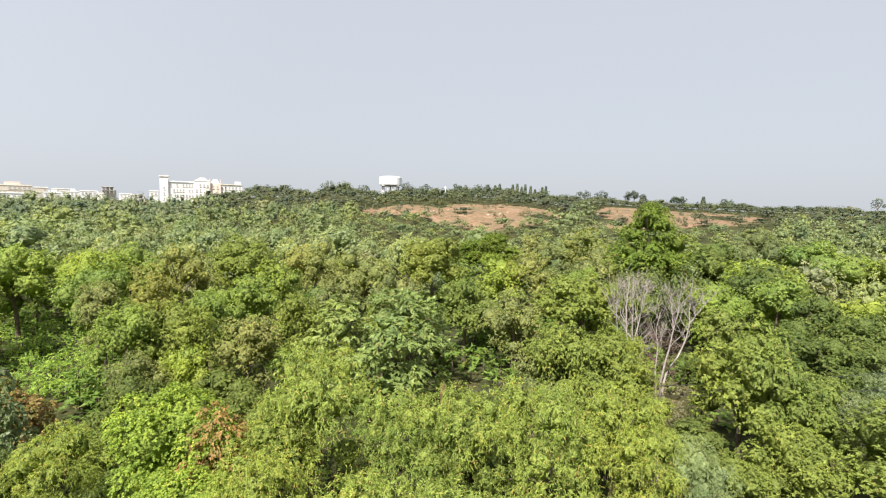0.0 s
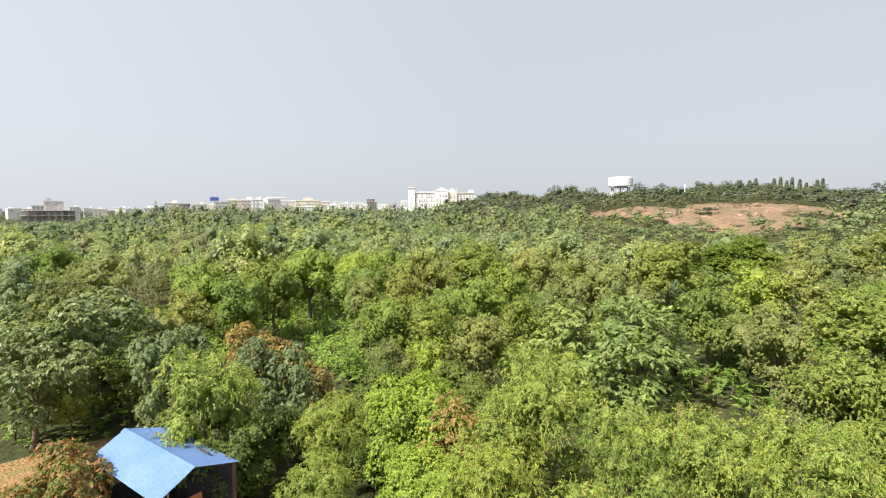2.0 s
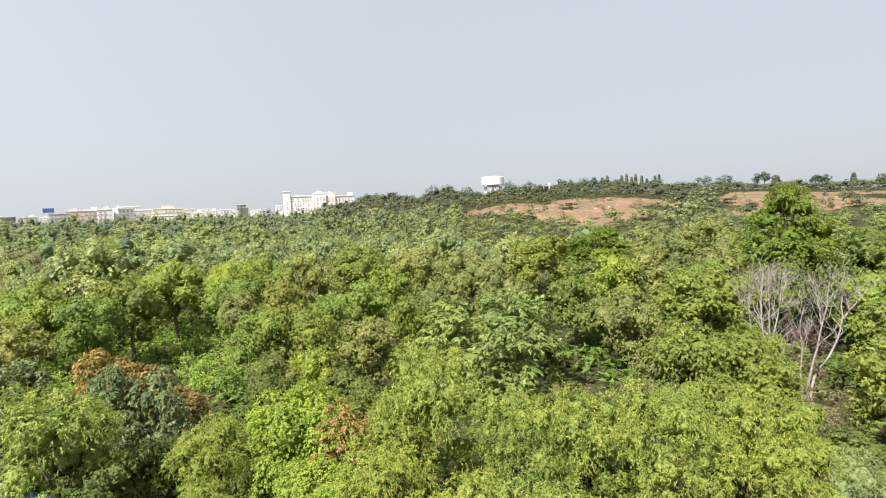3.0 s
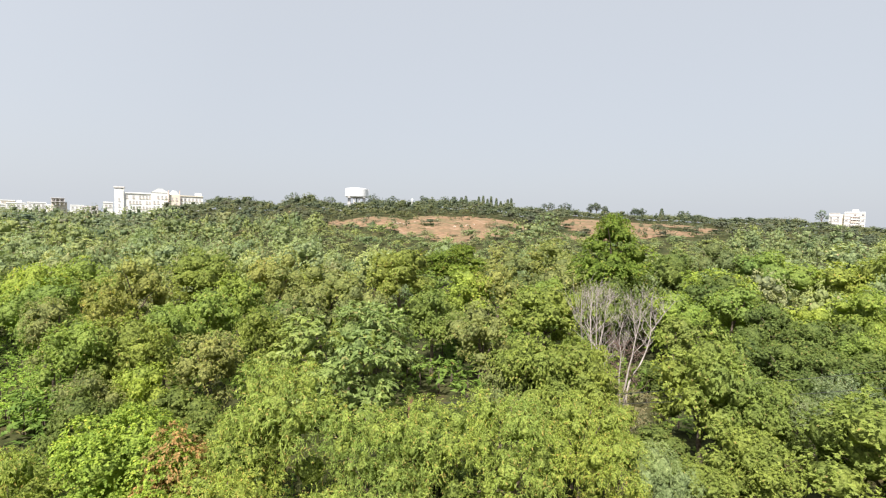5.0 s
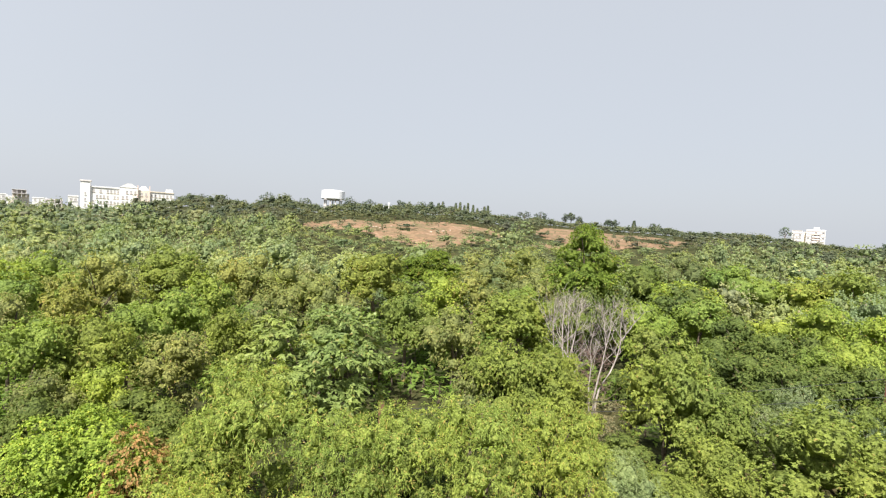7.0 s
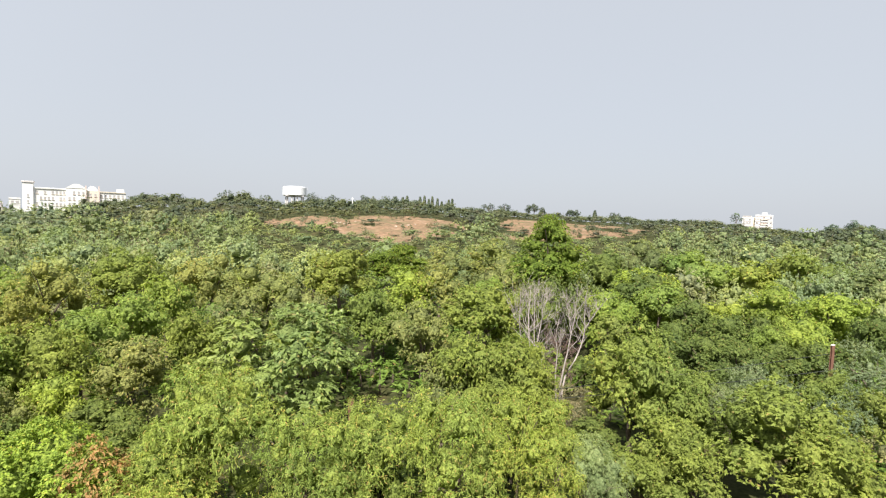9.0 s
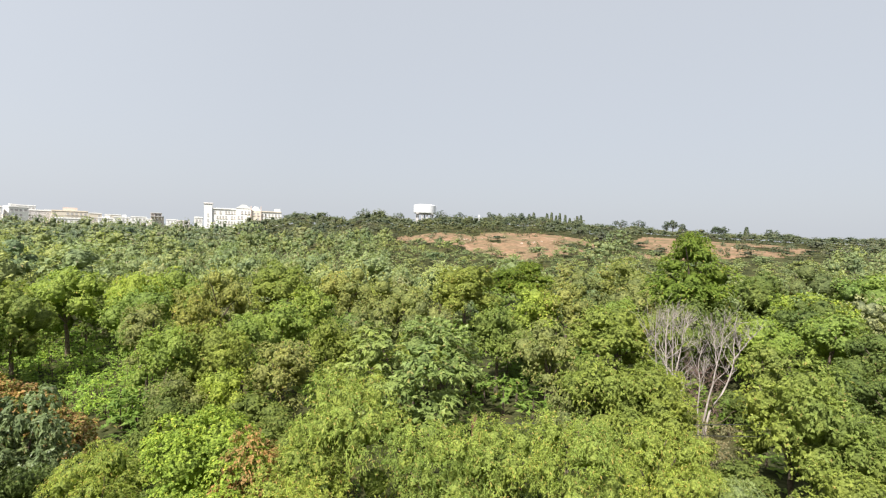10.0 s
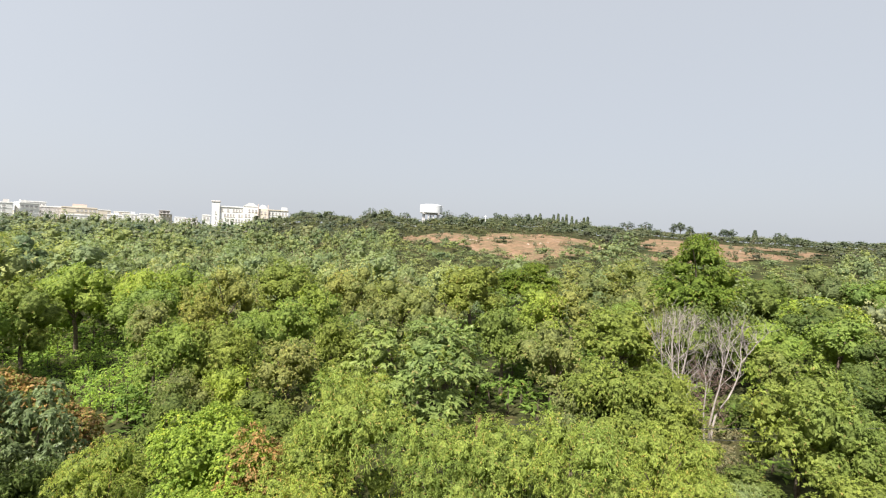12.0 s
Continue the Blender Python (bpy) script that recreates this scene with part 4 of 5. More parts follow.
building(-44.2, 500, 15.0, 22.6, WHITE, "large white hall with a bright flat roof", floors=4, bays=6)
building(-42.9, 480, 17.0, 19.0, CONCRETE, "long grey building with rows of windows", floors=4, bays=9)
building(-40.9, 470, 22.1, 19.4, CREAM, "cream block with a brownish raised roof", floors=4, bays=8, head=(0, 9, 2.2, PINK), flat_roof=CREAM)
building(-40.8, 400, 20.9, 13.6, WHITE, "low bright white house in front of cream blocks", floors=3, bays=7)
building(-39.0, 520, 9.4, 19.2, CREAM, "narrow cream house with four storeys", floors=4, bays=3)
building(-36.9, 520, 12.0, 16.8, WHITE, "bright white house with a stepped roof", floors=3, bays=4, head=(2, 3, 1.8, WHITE))
building(-35.5, 520, 12.0, 17.6, WHITE, "bright white house half hidden by treetops", floors=3, bays=4)
building(-33.9, 452, 9.0, 17.6, CREAM, "cream house under a dark open roof frame", floors=3, bays=3)
frame_building(-34.0, 448, 8.0, 20.2, 1, 3, "dark open roof frame over a cream house", step=2.6, depth=5)
building(-31.6, 390, 8.5, 14.6, CONCRETE, "low grey shed building beside the white college", floors=2, bays=4, flat_roof=CONCRETE)
building(-30.2, 372, 5.0, 17.4, WHITE, "low white annexe at the foot of the tower", floors=3, bays=2)
building(-57.8, 610, 12.0, 12.2, WHITE, "small white house between treetops", floors=3, bays=3)
building(-51.8, 600, 14.0, 17.2, WHITE, "white house with a flat roof in the town", floors=3, bays=4, head=(2, 4, 1.8, CREAM))
building(-47.0, 560, 16.0, 22.0, CREAM, "tall cream apartment house far off in the town", floors=5, bays=5, head=(0, 5, 2.0, WHITE))
building(-42.0, 600, 16.0, 21.4, WHITE, "white apartment house far off in the town", floors=5, bays=5)
building(-38.2, 430, 9.0, 14.8, WHITE, "small bright white house beside treetops", floors=3, bays=3, head=(1, 3, 1.6, WHITE))
building(-37.6, 600, 14.0, 19.6, CREAM, "cream block behind bright white houses", floors=4, bays=4)
building(-32.6, 560, 10.0, 16.6, WHITE, "small white house behind the treetops", floors=3, bays=3)


# small white houses scattered far off along the horizon
far_houses = random.Random(21)
for i in range(30):
    a = -68.0 + 36.0 * (i + far_houses.random()) / 30
    building(a, far_houses.uniform(640, 860), far_houses.uniform(7, 17), far_houses.uniform(12.8, 18.5) if a > -51 else far_houses.uniform(11.6, 13.2), far_houses.choice((WHITE, WHITE, WHITE, CREAM, PINK)),
             "small pale house far off between treetops", 9.0, 2, far_houses.choice((2, 3)), far_houses.uniform(-20, 20), head=(far_houses.uniform(-2, 2), 3, far_houses.uniform(1, 2.4), WHITE))


def build_sign():
    x, y = spot(-50.4, 430)
    z = float(land(x, y))
    root = new("blue_hoarding")
    root.matrix_basis = facing(-50.4, 430, z)
    tagged(root, "blue rooftop hoarding on a steel frame", "hoarding")
    bm_part("board", boxed(-3.1, 3.1, -0.15, 0.15, 13.6, 20.8 - z, bevel=0.03), SIGN_BLUE, root)
    for xx in (-2.4, 0.0, 2.4):
        bm_part("post", boxed(xx - 0.15, xx + 0.15, 0.16, 0.46, -0.5, 20.0 - z), CONCRETE, root)


build_sign()


def build_college():
    """The white college: a tower, a long wing, two gabled fronts and a lower wing."""
    d = 350.0
    x, y = spot(-26.0, d)
    z = float(land(x, y)) - 1.5
    root = new("college_building")
    root.matrix_basis = facing(-26.0, d, z)
    tagged(root, "large white college with a square tower and gabled fronts", "building")

    def off(az):
        return d * math.tan(radians(az + 26.0))

    def block(name, a, w, top, y0, depth, mat):
        c = off(a)
        bm_part(name, boxed(c - w / 2, c + w / 2, y0, y0 + depth, 0, top - z, bevel=0.08), mat, root)
        return c, top - z

    c, h = block("tower", -29.3, 4.6, 25.4, -1.0, 5.0, WHITE)
    bm_part("tower_cap", boxed(c - 2.7, c + 2.7, -1.4, 4.4, h, h + 0.9, bevel=0.1), CONCRETE, root, "grey flat tower cap")
    openings(root, "window", 1, 4, c - 1.0, c + 1.0, h - 15, h - 2, 0.8, 1.6, -1.0, GLASS_DARK)
    c, h = block("long_wing", -27.72, 14.2, 23.2, 0.0, 11.0, WHITE)
    bm_part("cornice", boxed(c - 7.1, c + 7.1, -0.5, 0.0, h - 0.7, h - 0.1), WHITE, root)
    openings(root, "window", 8, 5, c - 6.8, c + 6.8, h - 17.0, h - 1.0, 1.0, 1.6, 0.0, GLASS_DARK, CREAM)
    c, h = block("middle_front", -25.86, 9.4, 23.6, -1.6, 12.0, WHITE)
    openings(root, "window", 4, 5, c - 4.2, c + 4.2, h - 17.0, h - 1.0, 1.0, 1.7, -1.6, GLASS_DARK, PINK)
    for gx, gw, gh, yy in ((c, 9.8, 2.4, -1.8),):
        bm = bmesh.new()
        ring = [bm.verts.new((gx - gw / 2, yy, h)), bm.verts.new((gx + gw / 2, yy, h)), bm.verts.new((gx + gw * 0.12, yy, h + gh)), bm.verts.new((gx - gw * 0.12, yy, h + gh))]
        f = bm.faces.new(ring)
        e = bmesh.ops.extrude_face_region(bm, geom=[f])
        bmesh.ops.translate(bm, vec=(0, 3.0, 0), verts=[v for v in e["geom"] if isinstance(v, bmesh.types.BMVert)])
        bmesh.ops.recalc_face_normals(bm, faces=bm.faces)
        bm_part("gable", bm, WHITE, root)
    c, h = block("stair_front", -24.62, 5.6, 22.8, -0.8, 11.0, CREAM)
    bm = bmesh.new()
    bmesh.ops.create_cone(bm, cap_ends=True, segments=20, radius1=2.9, radius2=1.2, depth=2.4)
    bmesh.ops.translate(bm, vec=(c, 2.2, h + 1.2), verts=bm.verts)
    bm_part("round_roof", bm, WHITE, root)
    openings(root, "window", 2, 5, c - 2.4, c + 2.4, h - 17.0, h - 1.0, 1.0, 1.7, -0.8, GLASS_DARK, PINK)
    c, h = block("low_wing", -23.1, 13.6, 22.6, 0.6, 10.0, WHITE)
    openings(root, "window", 6, 5, c - 6.2, c + 6.2, h - 17.0, h - 1.0, 1.1, 1.6, 0.6, GLASS_DARK, CREAM)
    bm_part("cornice", boxed(c - 6.6, c + 6.6, 0.1, 0.6, h - 0.6, h), CREAM, root)
    bm_part("roof_room", boxed(c + 2.5, c + 6.0, 2.0, 7.0, h, h + 1.8, bevel=0.05), WHITE, root)
    for i, px in enumerate((off(-25.15), off(-24.15))):
        bm_part("rain_pipe", boxed(px - 0.25, px + 0.25, -1.9, -1.65, 0, 19.0), PINK, root)


build_college()


def build_apartments():
    root = new("apartment_block")
    x, y = spot(43.0, 450)
    z = float(land(x, y)) - 1.0
    root.matrix_basis = facing(43.0, 450, z) @ Matrix.Diagonal((0.82, 1.0, 1.0, 1.0))
    tagged(root, "white five-storey apartment block far behind the wood", "building")
    for name, x0, x1, top, y0, mat in (("left_wing", -12.2, -4.6, 23.4, 0.0, WHITE), ("right_wing", -1.8, 12.0, 24.4, -1.5, WHITE), ("stair_core", -4.6, -1.8, 22.6, 2.0, CREAM)):
        bm_part(name, boxed(x0, x1, y0, y0 + 12, 0, top - z, bevel=0.08), mat, root)
    openings(root, "window", 3, 6, -12.0, -4.8, 1.5, 21.8 - z, 1.5, 1.5, 0.0, GLASS_DEEP)
    openings(root, "window", 5, 6, -1.6, 11.8, 1.5, 22.8 - z, 1.7, 1.5, -1.5, GLASS_DEEP)
    for x0, x1, y0 in ((-12.0, -4.8, 0.0), (-1.6, 11.8, -1.5)):      # grey strips stand for the balcony shade along every storey
        for f in range(6):
            zz = 2.4 + f * (20.9 - z) / 6
            bm_part("loggia", boxed(x0, x1, y0 - 0.05, y0 + 0.2, zz + 1.2, zz + 2.3), GLASS_DARK, root)
    for f in range(6):
        zz = 2.0 + f * (20.5 - z) / 6
        bm_part("balcony", boxed(2.5, 7.5, -2.9, -1.5, zz, zz + 1.0, bevel=0.05), PINK if f % 2 else WHITE, root)
    bm_part("roof_room", boxed(3.5, 7.5, 2, 6, 24.4 - z, 26.2 - z), WHITE, root)


build_apartments()
building(48.0, 440, 14.0, 12.6, CREAM, "low cream building with a row of dark bays", floors=2, bays=8)


def build_tank():
    """The water tank on the hill: a broad drum with a shallow dome on a ring of columns."""
    az, d = -6.1, 312.0
    x, y = spot(az, d)
    z = float(land(x, y))
    root = new("water_tank")
    root.matrix_basis = facing(az, d, z)
    tagged(root, "white drum water tank on a ring of concrete columns", "water tank")
    z1, z0, r = 29.3 - z, 24.0 - z, 6.9
    bm = bmesh.new()
    prof = [(0.2, z0), (r - 0.5, z0), (r, z0 + 0.5), (r, z1 - 0.3), (r - 0.1, z1 - 0.1),
            (r * 0.8, z1 + 0.22), (r * 0.5, z1 + 0.45), (r * 0.2, z1 + 0.55)]
    rings = [[bm.verts.new((p * math.cos(a * math.pi / 24), p * math.sin(a * math.pi / 24), q)) for a in range(48)] for p, q in prof]
    for lo, hi in zip(rings, rings[1:]):
        for a in range(48):
            bm.faces.new((lo[a], lo[(a + 1) % 48], hi[(a + 1) % 48], hi[a]))
    bm.faces.new(rings[-1])
    bmesh.ops.recalc_face_normals(bm, faces=bm.faces)
    bm_part("drum", bm, TANK_WHITE, root)
    bm_part("ring_beam", boxed(-5.2, 5.2, -5.2, 5.2, z0 - 0.5, z0 - 0.02, bevel=0.1), CONCRETE, root)
    for i in range(10):
        a = i * 2 * math.pi / 10
        cx, cy = 5.0 * math.cos(a), 5.0 * math.sin(a)
        bm_part("column", boxed(cx - 0.35, cx + 0.35, cy - 0.35, cy + 0.35, -0.5, z0 - 0.5, bevel=0.05), CONCRETE, root)
    for zz in (z0 - 4.0, z0 - 7.0):
        bm_part("brace", boxed(-5.0, 5.0, -0.25, 0.25, zz, zz + 0.4), CONCRETE, root)
        bm_part("brace", boxed(-0.25, 0.25, -5.0, 5.0, zz, zz + 0.4), CONCRETE, root)
    bm_part("ladder", boxed(r + 0.3, r + 0.4, -0.3, 0.3, 0, z1), CONCRETE, root)
    bm_part("pipe", boxed(-0.4, 0.4, -0.4 + 2, 0.4 + 2, -0.5, z0), TANK_WHITE, root)


build_tank()


def build_marker():
    x, y = spot(0.2, 262)
    z = float(land(x, y))
    root = new("white_post")
    root.matrix_basis = facing(0.2, 262, z)
    tagged(root, "white-painted masonry post with a short cross piece", "post")
    bm_part("shaft", boxed(-0.18, 0.18, -0.18, 0.18, -0.3, 6.8, bevel=0.04), WHITE, root)
    bm_part("cross_piece", boxed(-0.5, 0.55, -0.2, 0.2, 5.9, 6.3, bevel=0.04), WHITE, root)


build_marker()


def build_boulder(az, d, w, seed):
    """A pale rock, half sunk into the open slope."""
    g = np.random.default_rng(seed)
    bm = bmesh.new()
    bmesh.ops.create_icosphere(bm, subdivisions=2, radius=w / 2)
    for v in bm.verts:
        v.co *= 0.8 + 0.45 * noise.noise(v.co * (1.6 / w) + Vector((seed, 0, 0)))
        v.co.z *= 0.62
    me = bpy.data.meshes.new("boulder")
    bm.to_mesh(me)
    bm.free()
    me.materials.append(ROCK)
    x, y = spot(az, d)
    ob = new("boulder", me)
    ob.matrix_basis = pose(x, y, float(land(x, y)) + 0.08 * w, 0, 0, float(g.uniform(0, 360)))
    tagged(ob, "pale weathered rock half sunk in the orange slope", "rock", "rocks on the slope")


for i, (a, d, w) in enumerate(((-1.9, 186, 1.6), (-1.5, 184, 2.2), (-1.1, 188, 1.4), (-0.7, 185, 1.9), (-0.2, 190, 1.2), (0.6, 192, 1.3), (5.2, 176, 1.8), (5.9, 178, 1.5), (6.6, 177, 2.0), (7.4, 181, 1.3), (3.2, 196, 1.2), (22.0, 200, 1.6), (26.5, 214, 1.5))):
    build_boulder(a, d, 0.75 * w, 700 + i)


# ---- trees that stand out on the hill ----
def cone_crown(seed, h, r, n, leaf):
    g = np.random.default_rng(seed)
    t = g.random(n) ** 0.8
    a = g.uniform(0, 2 * np.pi, n)
    rad = r * (1 - t) ** 0.75 * g.uniform(0.65, 1.05, n) + 0.05
    p = np.stack([np.cos(a) * rad, np.sin(a) * rad, 0.08 * h + t * h * 0.92], 1)
    ld = unit(np.stack([np.cos(a), np.sin(a), g.uniform(0.2, 1.4, n)], 1) + g.normal(size=(n, 3)) * 0.3)
    sd = unit(np.cross(ld, g.normal(size=(n, 3))))
    v = np.stack([p - sd * leaf * 0.4, p + sd * leaf * 0.4, p + ld * leaf], 1).reshape(-1, 3)
    normals = unit(np.stack([np.cos(a), np.sin(a), np.full(n, 0.5)], 1))
    flip = (np.cross(v[1::3] - v[0::3], v[2::3] - v[0::3]) * normals).sum(1) < 0
    v[0::3][flip], v[1::3][flip] = v[1::3][flip].copy(), v[0::3][flip].copy()
    return v, np.repeat(normals, 3, axis=0)


def pointed_tree(az, d, h, r, seed, label="dark pointed conifer on the hilltop"):
    x, y = spot(az, d)
    root = new("pointed_tree")
    root.matrix_basis = pose(x, y, float(land(x, y)), 0, 0, seed * 50)
    tagged(root, label, "tree", "pointed trees")
    v, normals = cone_crown(seed, h, r, 420, 0.7)
    part("crown", mesh_fast("crown", v, np.arange(len(v)), 3, [LEAF["hill"]], normals), root)
    tv, tf = tube([(0, 0, -0.3), (0, 0, h * 0.5), (0, 0, h * 0.95)], [0.2, 0.12, 0.03], 6)
    part("trunk", mesh_fast("trunk", tv, np.asarray(tf).ravel(), 4, [BARK]), root)


for i, (a, h, r) in enumerate(((5.9, 6.8, 1.4), (6.4, 7.6, 1.7), (7.9, 7.4, 1.2), (8.4, 8.2, 1.0), (8.9, 6.6, 0.9), (9.3, 8.4, 0.9), (9.9, 7.6, 0.8), (10.4, 6.2, 0.8), (11.2, 8.0, 1.1), (11.6, 8.6, 1.0))):
    pointed_tree(a, 298 + (i % 3) * 3, h, r, 300 + i)
pointed_tree(27.6, 296, 6.5, 1.6, 320)


def airy_tree(az, d, h, w, seed, mat="hill", label="tall thin tree with an airy crown on the skyline"):
    x, y = spot(az, d)
    root = new("skyline_tree")
    root.matrix_basis = pose(x, y, float(land(x, y)), 0, 0, seed * 37)
    tagged(root, label, "tree", "skyline trees")
    g = np.random.default_rng(seed)
    v, _, _, _, _, normals = crown(g, w * 0.36, h * 0.3, 8, w * 0.13, 5, w * 0.09, 190, 4, 0.55, 0.36, 0.1, 0.6, True, 0.2)
    v[:, 2] += h - v[:, 2].max()
    part("crown", mesh_fast("crown", v, np.arange(len(v)), 3, [LEAF[mat]], normals), root)
    tubes = [tube([(0, 0, -0.3), (0.1, 0, h * 0.45), (0, 0.1, h * 0.85)], [0.28, 0.18, 0.05], 6)]
    for i in range(6):
        a = g.uniform(0, 6.28)
        tubes.append(tube([(0, 0, h * 0.4), (math.cos(a) * w * 0.15, math.sin(a) * w * 0.15, h * 0.6), (math.cos(a) * w * 0.3, math.sin(a) * w * 0.3, h * g.uniform(0.65, 0.9))], [0.12, 0.08, 0.03], 5))
    tv, tc = joined_tubes(tubes)
    part("trunk", mesh_fast("trunk", tv, tc, 4, [BARK]), root)


for i, (a, d, h, w) in enumerate(((20.4, 300, 8.4, 6), (21.0, 303, 9.4, 6), (21.9, 300, 7.4, 5), (24.9, 300, 7.0, 5), (25.6, 302, 7.4, 6), (15.8, 302, 8.0, 9), (17.6, 300, 7.8, 9),
                                  (-17.6, 300, 8.0, 10), (-13.0, 302, 8.6, 12), (-9.0, 300, 7.4, 10), (-4.2, 302, 8.2, 12), (-2.0, 300, 7.6, 10), (1.6, 300, 8.0, 6), (4.0, 301, 7.8, 8), (5.0, 300, 8.2, 6),
                                  (41.2, 380, 11.5, 8), (48.8, 290, 5.8, 6), (50.3, 290, 7.0, 7), (51.6, 290, 5.4, 6), (-19.5, 300, 7.5, 9), (29.8, 300, 6.5, 8))):
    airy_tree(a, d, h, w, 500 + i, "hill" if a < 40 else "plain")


# ---- the dead tree ----
def build_dead_tree():
    az, d = 24.4, 30.0
    x, y = spot(az, d)
    root = new("dead_tree")
    root.matrix_basis = facing(az, d, 0.0)
    tagged(root, "leafless dead tree with pale grey branching stems", "tree")
    g = np.random.default_rng(5)

    def limb(start, end, r0, r1, sag=0.06, n=6):
        t = np.linspace(0, 1, n)[:, None]
        length = np.linalg.norm(end - start)
        wob = g.normal(size=(n, 3)) * sag * length * 0.3 * np.sin(t * np.pi)
        bow = np.array([0, 0, -1.0]) * np.sin(t * np.pi) * length * 0.05
        return start + (end - start) * t + wob + bow, np.linspace(r0, r1, n)

    # every stem: across and height of its bends, its depth and how thick it is at the foot; side stems start on a bend
    stems = [([(-1.2, 0.0), (-1.9, 2.6), (-2.31, 4.8), (-2.40, 5.6), (-2.40, 7.8)], 0.3, 0.055), ([(-1.1, 0.0), (-1.6, 3.0), (-1.73, 4.5), (-1.88, 6.3), (-1.77, 8.1)], -0.2, 0.06),
             ([(-1.0, 0.0), (-1.4, 2.8), (-1.52, 4.6), (-1.5, 6.2), (-1.62, 8.0)], 0.35, 0.05), ([(-0.1, 0.0), (-0.95, 2.6), (-1.36, 4.4), (-1.13, 5.5), (-0.97, 7.1), (-0.91, 7.9)], 0.0, 0.065),
             ([(-1.04, 6.6), (-0.85, 6.95), (-0.66, 7.35)], 0.05, 0.025), ([(-0.2, 0.0), (-0.9, 2.4), (-0.96, 3.6), (-0.98, 4.6), (-0.5, 5.05)], -0.3, 0.04),
             ([(0.1, 0.0), (-0.12, 2.6), (-0.08, 4.0), (-0.26, 5.1), (-0.07, 6.1)], 0.15, 0.05), ([(-0.08, 4.0), (0.05, 4.4), (0.16, 4.9)], 0.1, 0.025),
             ([(0.15, 0.0), (0.22, 2.7), (0.52, 4.2), (0.65, 5.2), (0.83, 6.2), (0.91, 7.9)], -0.15, 0.065), ([(0.65, 5.2), (0.49, 6.2), (0.28, 7.4)], -0.1, 0.035),
             ([(0.2, 0.0), (0.37, 2.7), (0.98, 3.7), (1.37, 4.95), (1.48, 5.5), (1.38, 7.05), (1.47, 7.9)], 0.2, 0.07), ([(1.48, 5.5), (1.93, 6.3), (2.43, 7.1)], 0.2, 0.035)]
    for bends, deep, thick in stems:
        tubes = []
        hs = np.array([q[1] for q in bends])
        high = hs[-1]
        t = np.linspace(0, 1, 16)
        zs = hs[0] + (high - hs[0]) * t
        path = np.stack([np.interp(zs, hs, [q[0] for q in bends]), deep * np.minimum(1, zs / 3), zs - (0.2 if hs[0] == 0 else 0)], 1)
        path[1:-1] = 0.25 * path[:-2] + 0.5 * path[1:-1] + 0.25 * path[2:] + g.normal(size=(14, 3)) * 0.018
        rad = np.linspace(thick * 1.15, 0.015, 16)
        tubes.append(tube(path, rad, 6))
        tall = high > 7.3 or hs[0] > 0
        for i in range(10 if tall and hs[0] == 0 else 5):
            k = int(g.integers(3, 15)) if hs[0] > 0 else int(g.integers(8, 15))
            s = path[k]
            rest = max(0.45, high - s[2])
            e = s + unit(np.array([g.normal() * 0.42, g.normal() * 0.45, 1.0])) * rest * g.uniform(0.55, 1.12)
            p2, r2 = limb(s, e, min(0.018, rad[k] * 0.6), 0.006, 0.14, 6)
            tubes.append(tube(p2, r2, 5))
            for j in range(9):
                m = int(g.integers(1, 6))
                ee = p2[m] + unit(unit(e - s) + g.normal(size=3) * 0.5 + np.array([0, 0, 0.25])) * g.uniform(0.25, 0.85)
                p3, r3 = limb(p2[m], ee, 0.0075, 0.004, 0.2, 4)
                tubes.append(tube(p3, r3, 3))
        tv, tc = joined_tubes(tubes)
        part("stem", mesh_fast("stem", tv, tc, 4, [DEADWOOD]), root)
    # dry tangle of fine grey branches low between the stems
    tubes = []
    for i in range(170):
        s = np.array([g.uniform(-1.0, 0.9), 0.5 + g.normal() * 0.3, g.uniform(1.8, 4.6)])
        e = s + unit(np.array([g.normal() * 0.8, g.normal() * 0.5, 0.9])) * g.uniform(0.5, 1.3)
        p2, r2 = limb(s, e, 0.012, 0.005, 0.3, 6)
        tubes.append(tube(p2, r2, 4))
    tv, tc = joined_tubes(tubes)
    part("tangle", mesh_fast("tangle", tv, tc, 4, [BRUSHWOOD]), root, "brown tangle of dry fine branches")


build_dead_tree()


# ---- poles and wires ----
def build_pole(x, y, top, label, name="power_pole"):
    root = new(name)
    root.matrix_basis = pose(x, y, 0, 1.5, -2.0, 15)
    tagged(root, label, "pole", "power poles")
    bm = boxed(-0.12, 0.12, -0.05, -0.03, -0.4, top)
    box(bm, -0.12, 0.12, 0.03, 0.05, -0.4, top)
    box(bm, -0.02, 0.02, -0.03, 0.03, -0.4, top)
    bm_part("shaft", bm, RUST, root)
    bm_part("cap", boxed(-0.13, 0.13, -0.06, 0.06, top, top + 0.05, bevel=0.01), CONCRETE if top > 5 else RUST, root)


build_pole(25.9, 22.2, 5.5, "rusty steel power pole rising from feathery scrub")
build_pole(0.3, 22.4, 3.3, "rusty steel power pole hidden among leafy trees")
for z, yy in ((5.0, 22.2), (4.2, 21.9)):
    t = np.linspace(0, 1, 30)[:, None]
    p = np.array([25.9, yy, z]) + (np.array([0.3, yy + 0.1, z - 2.0 if z > 4.5 else z - 1.3]) - np.array([25.9, yy, z])) * t + np.array([0, 0, -0.25]) * np.sin(t * np.pi)
    wv, wf = tube(p, np.full(30, 0.012), 5)
    tagged(new("power_line", mesh_fast("power_line", wv, np.asarray(wf).ravel(), 4, [WIRE])), "thin dark power line strung between rusty poles", "wire", "power lines")


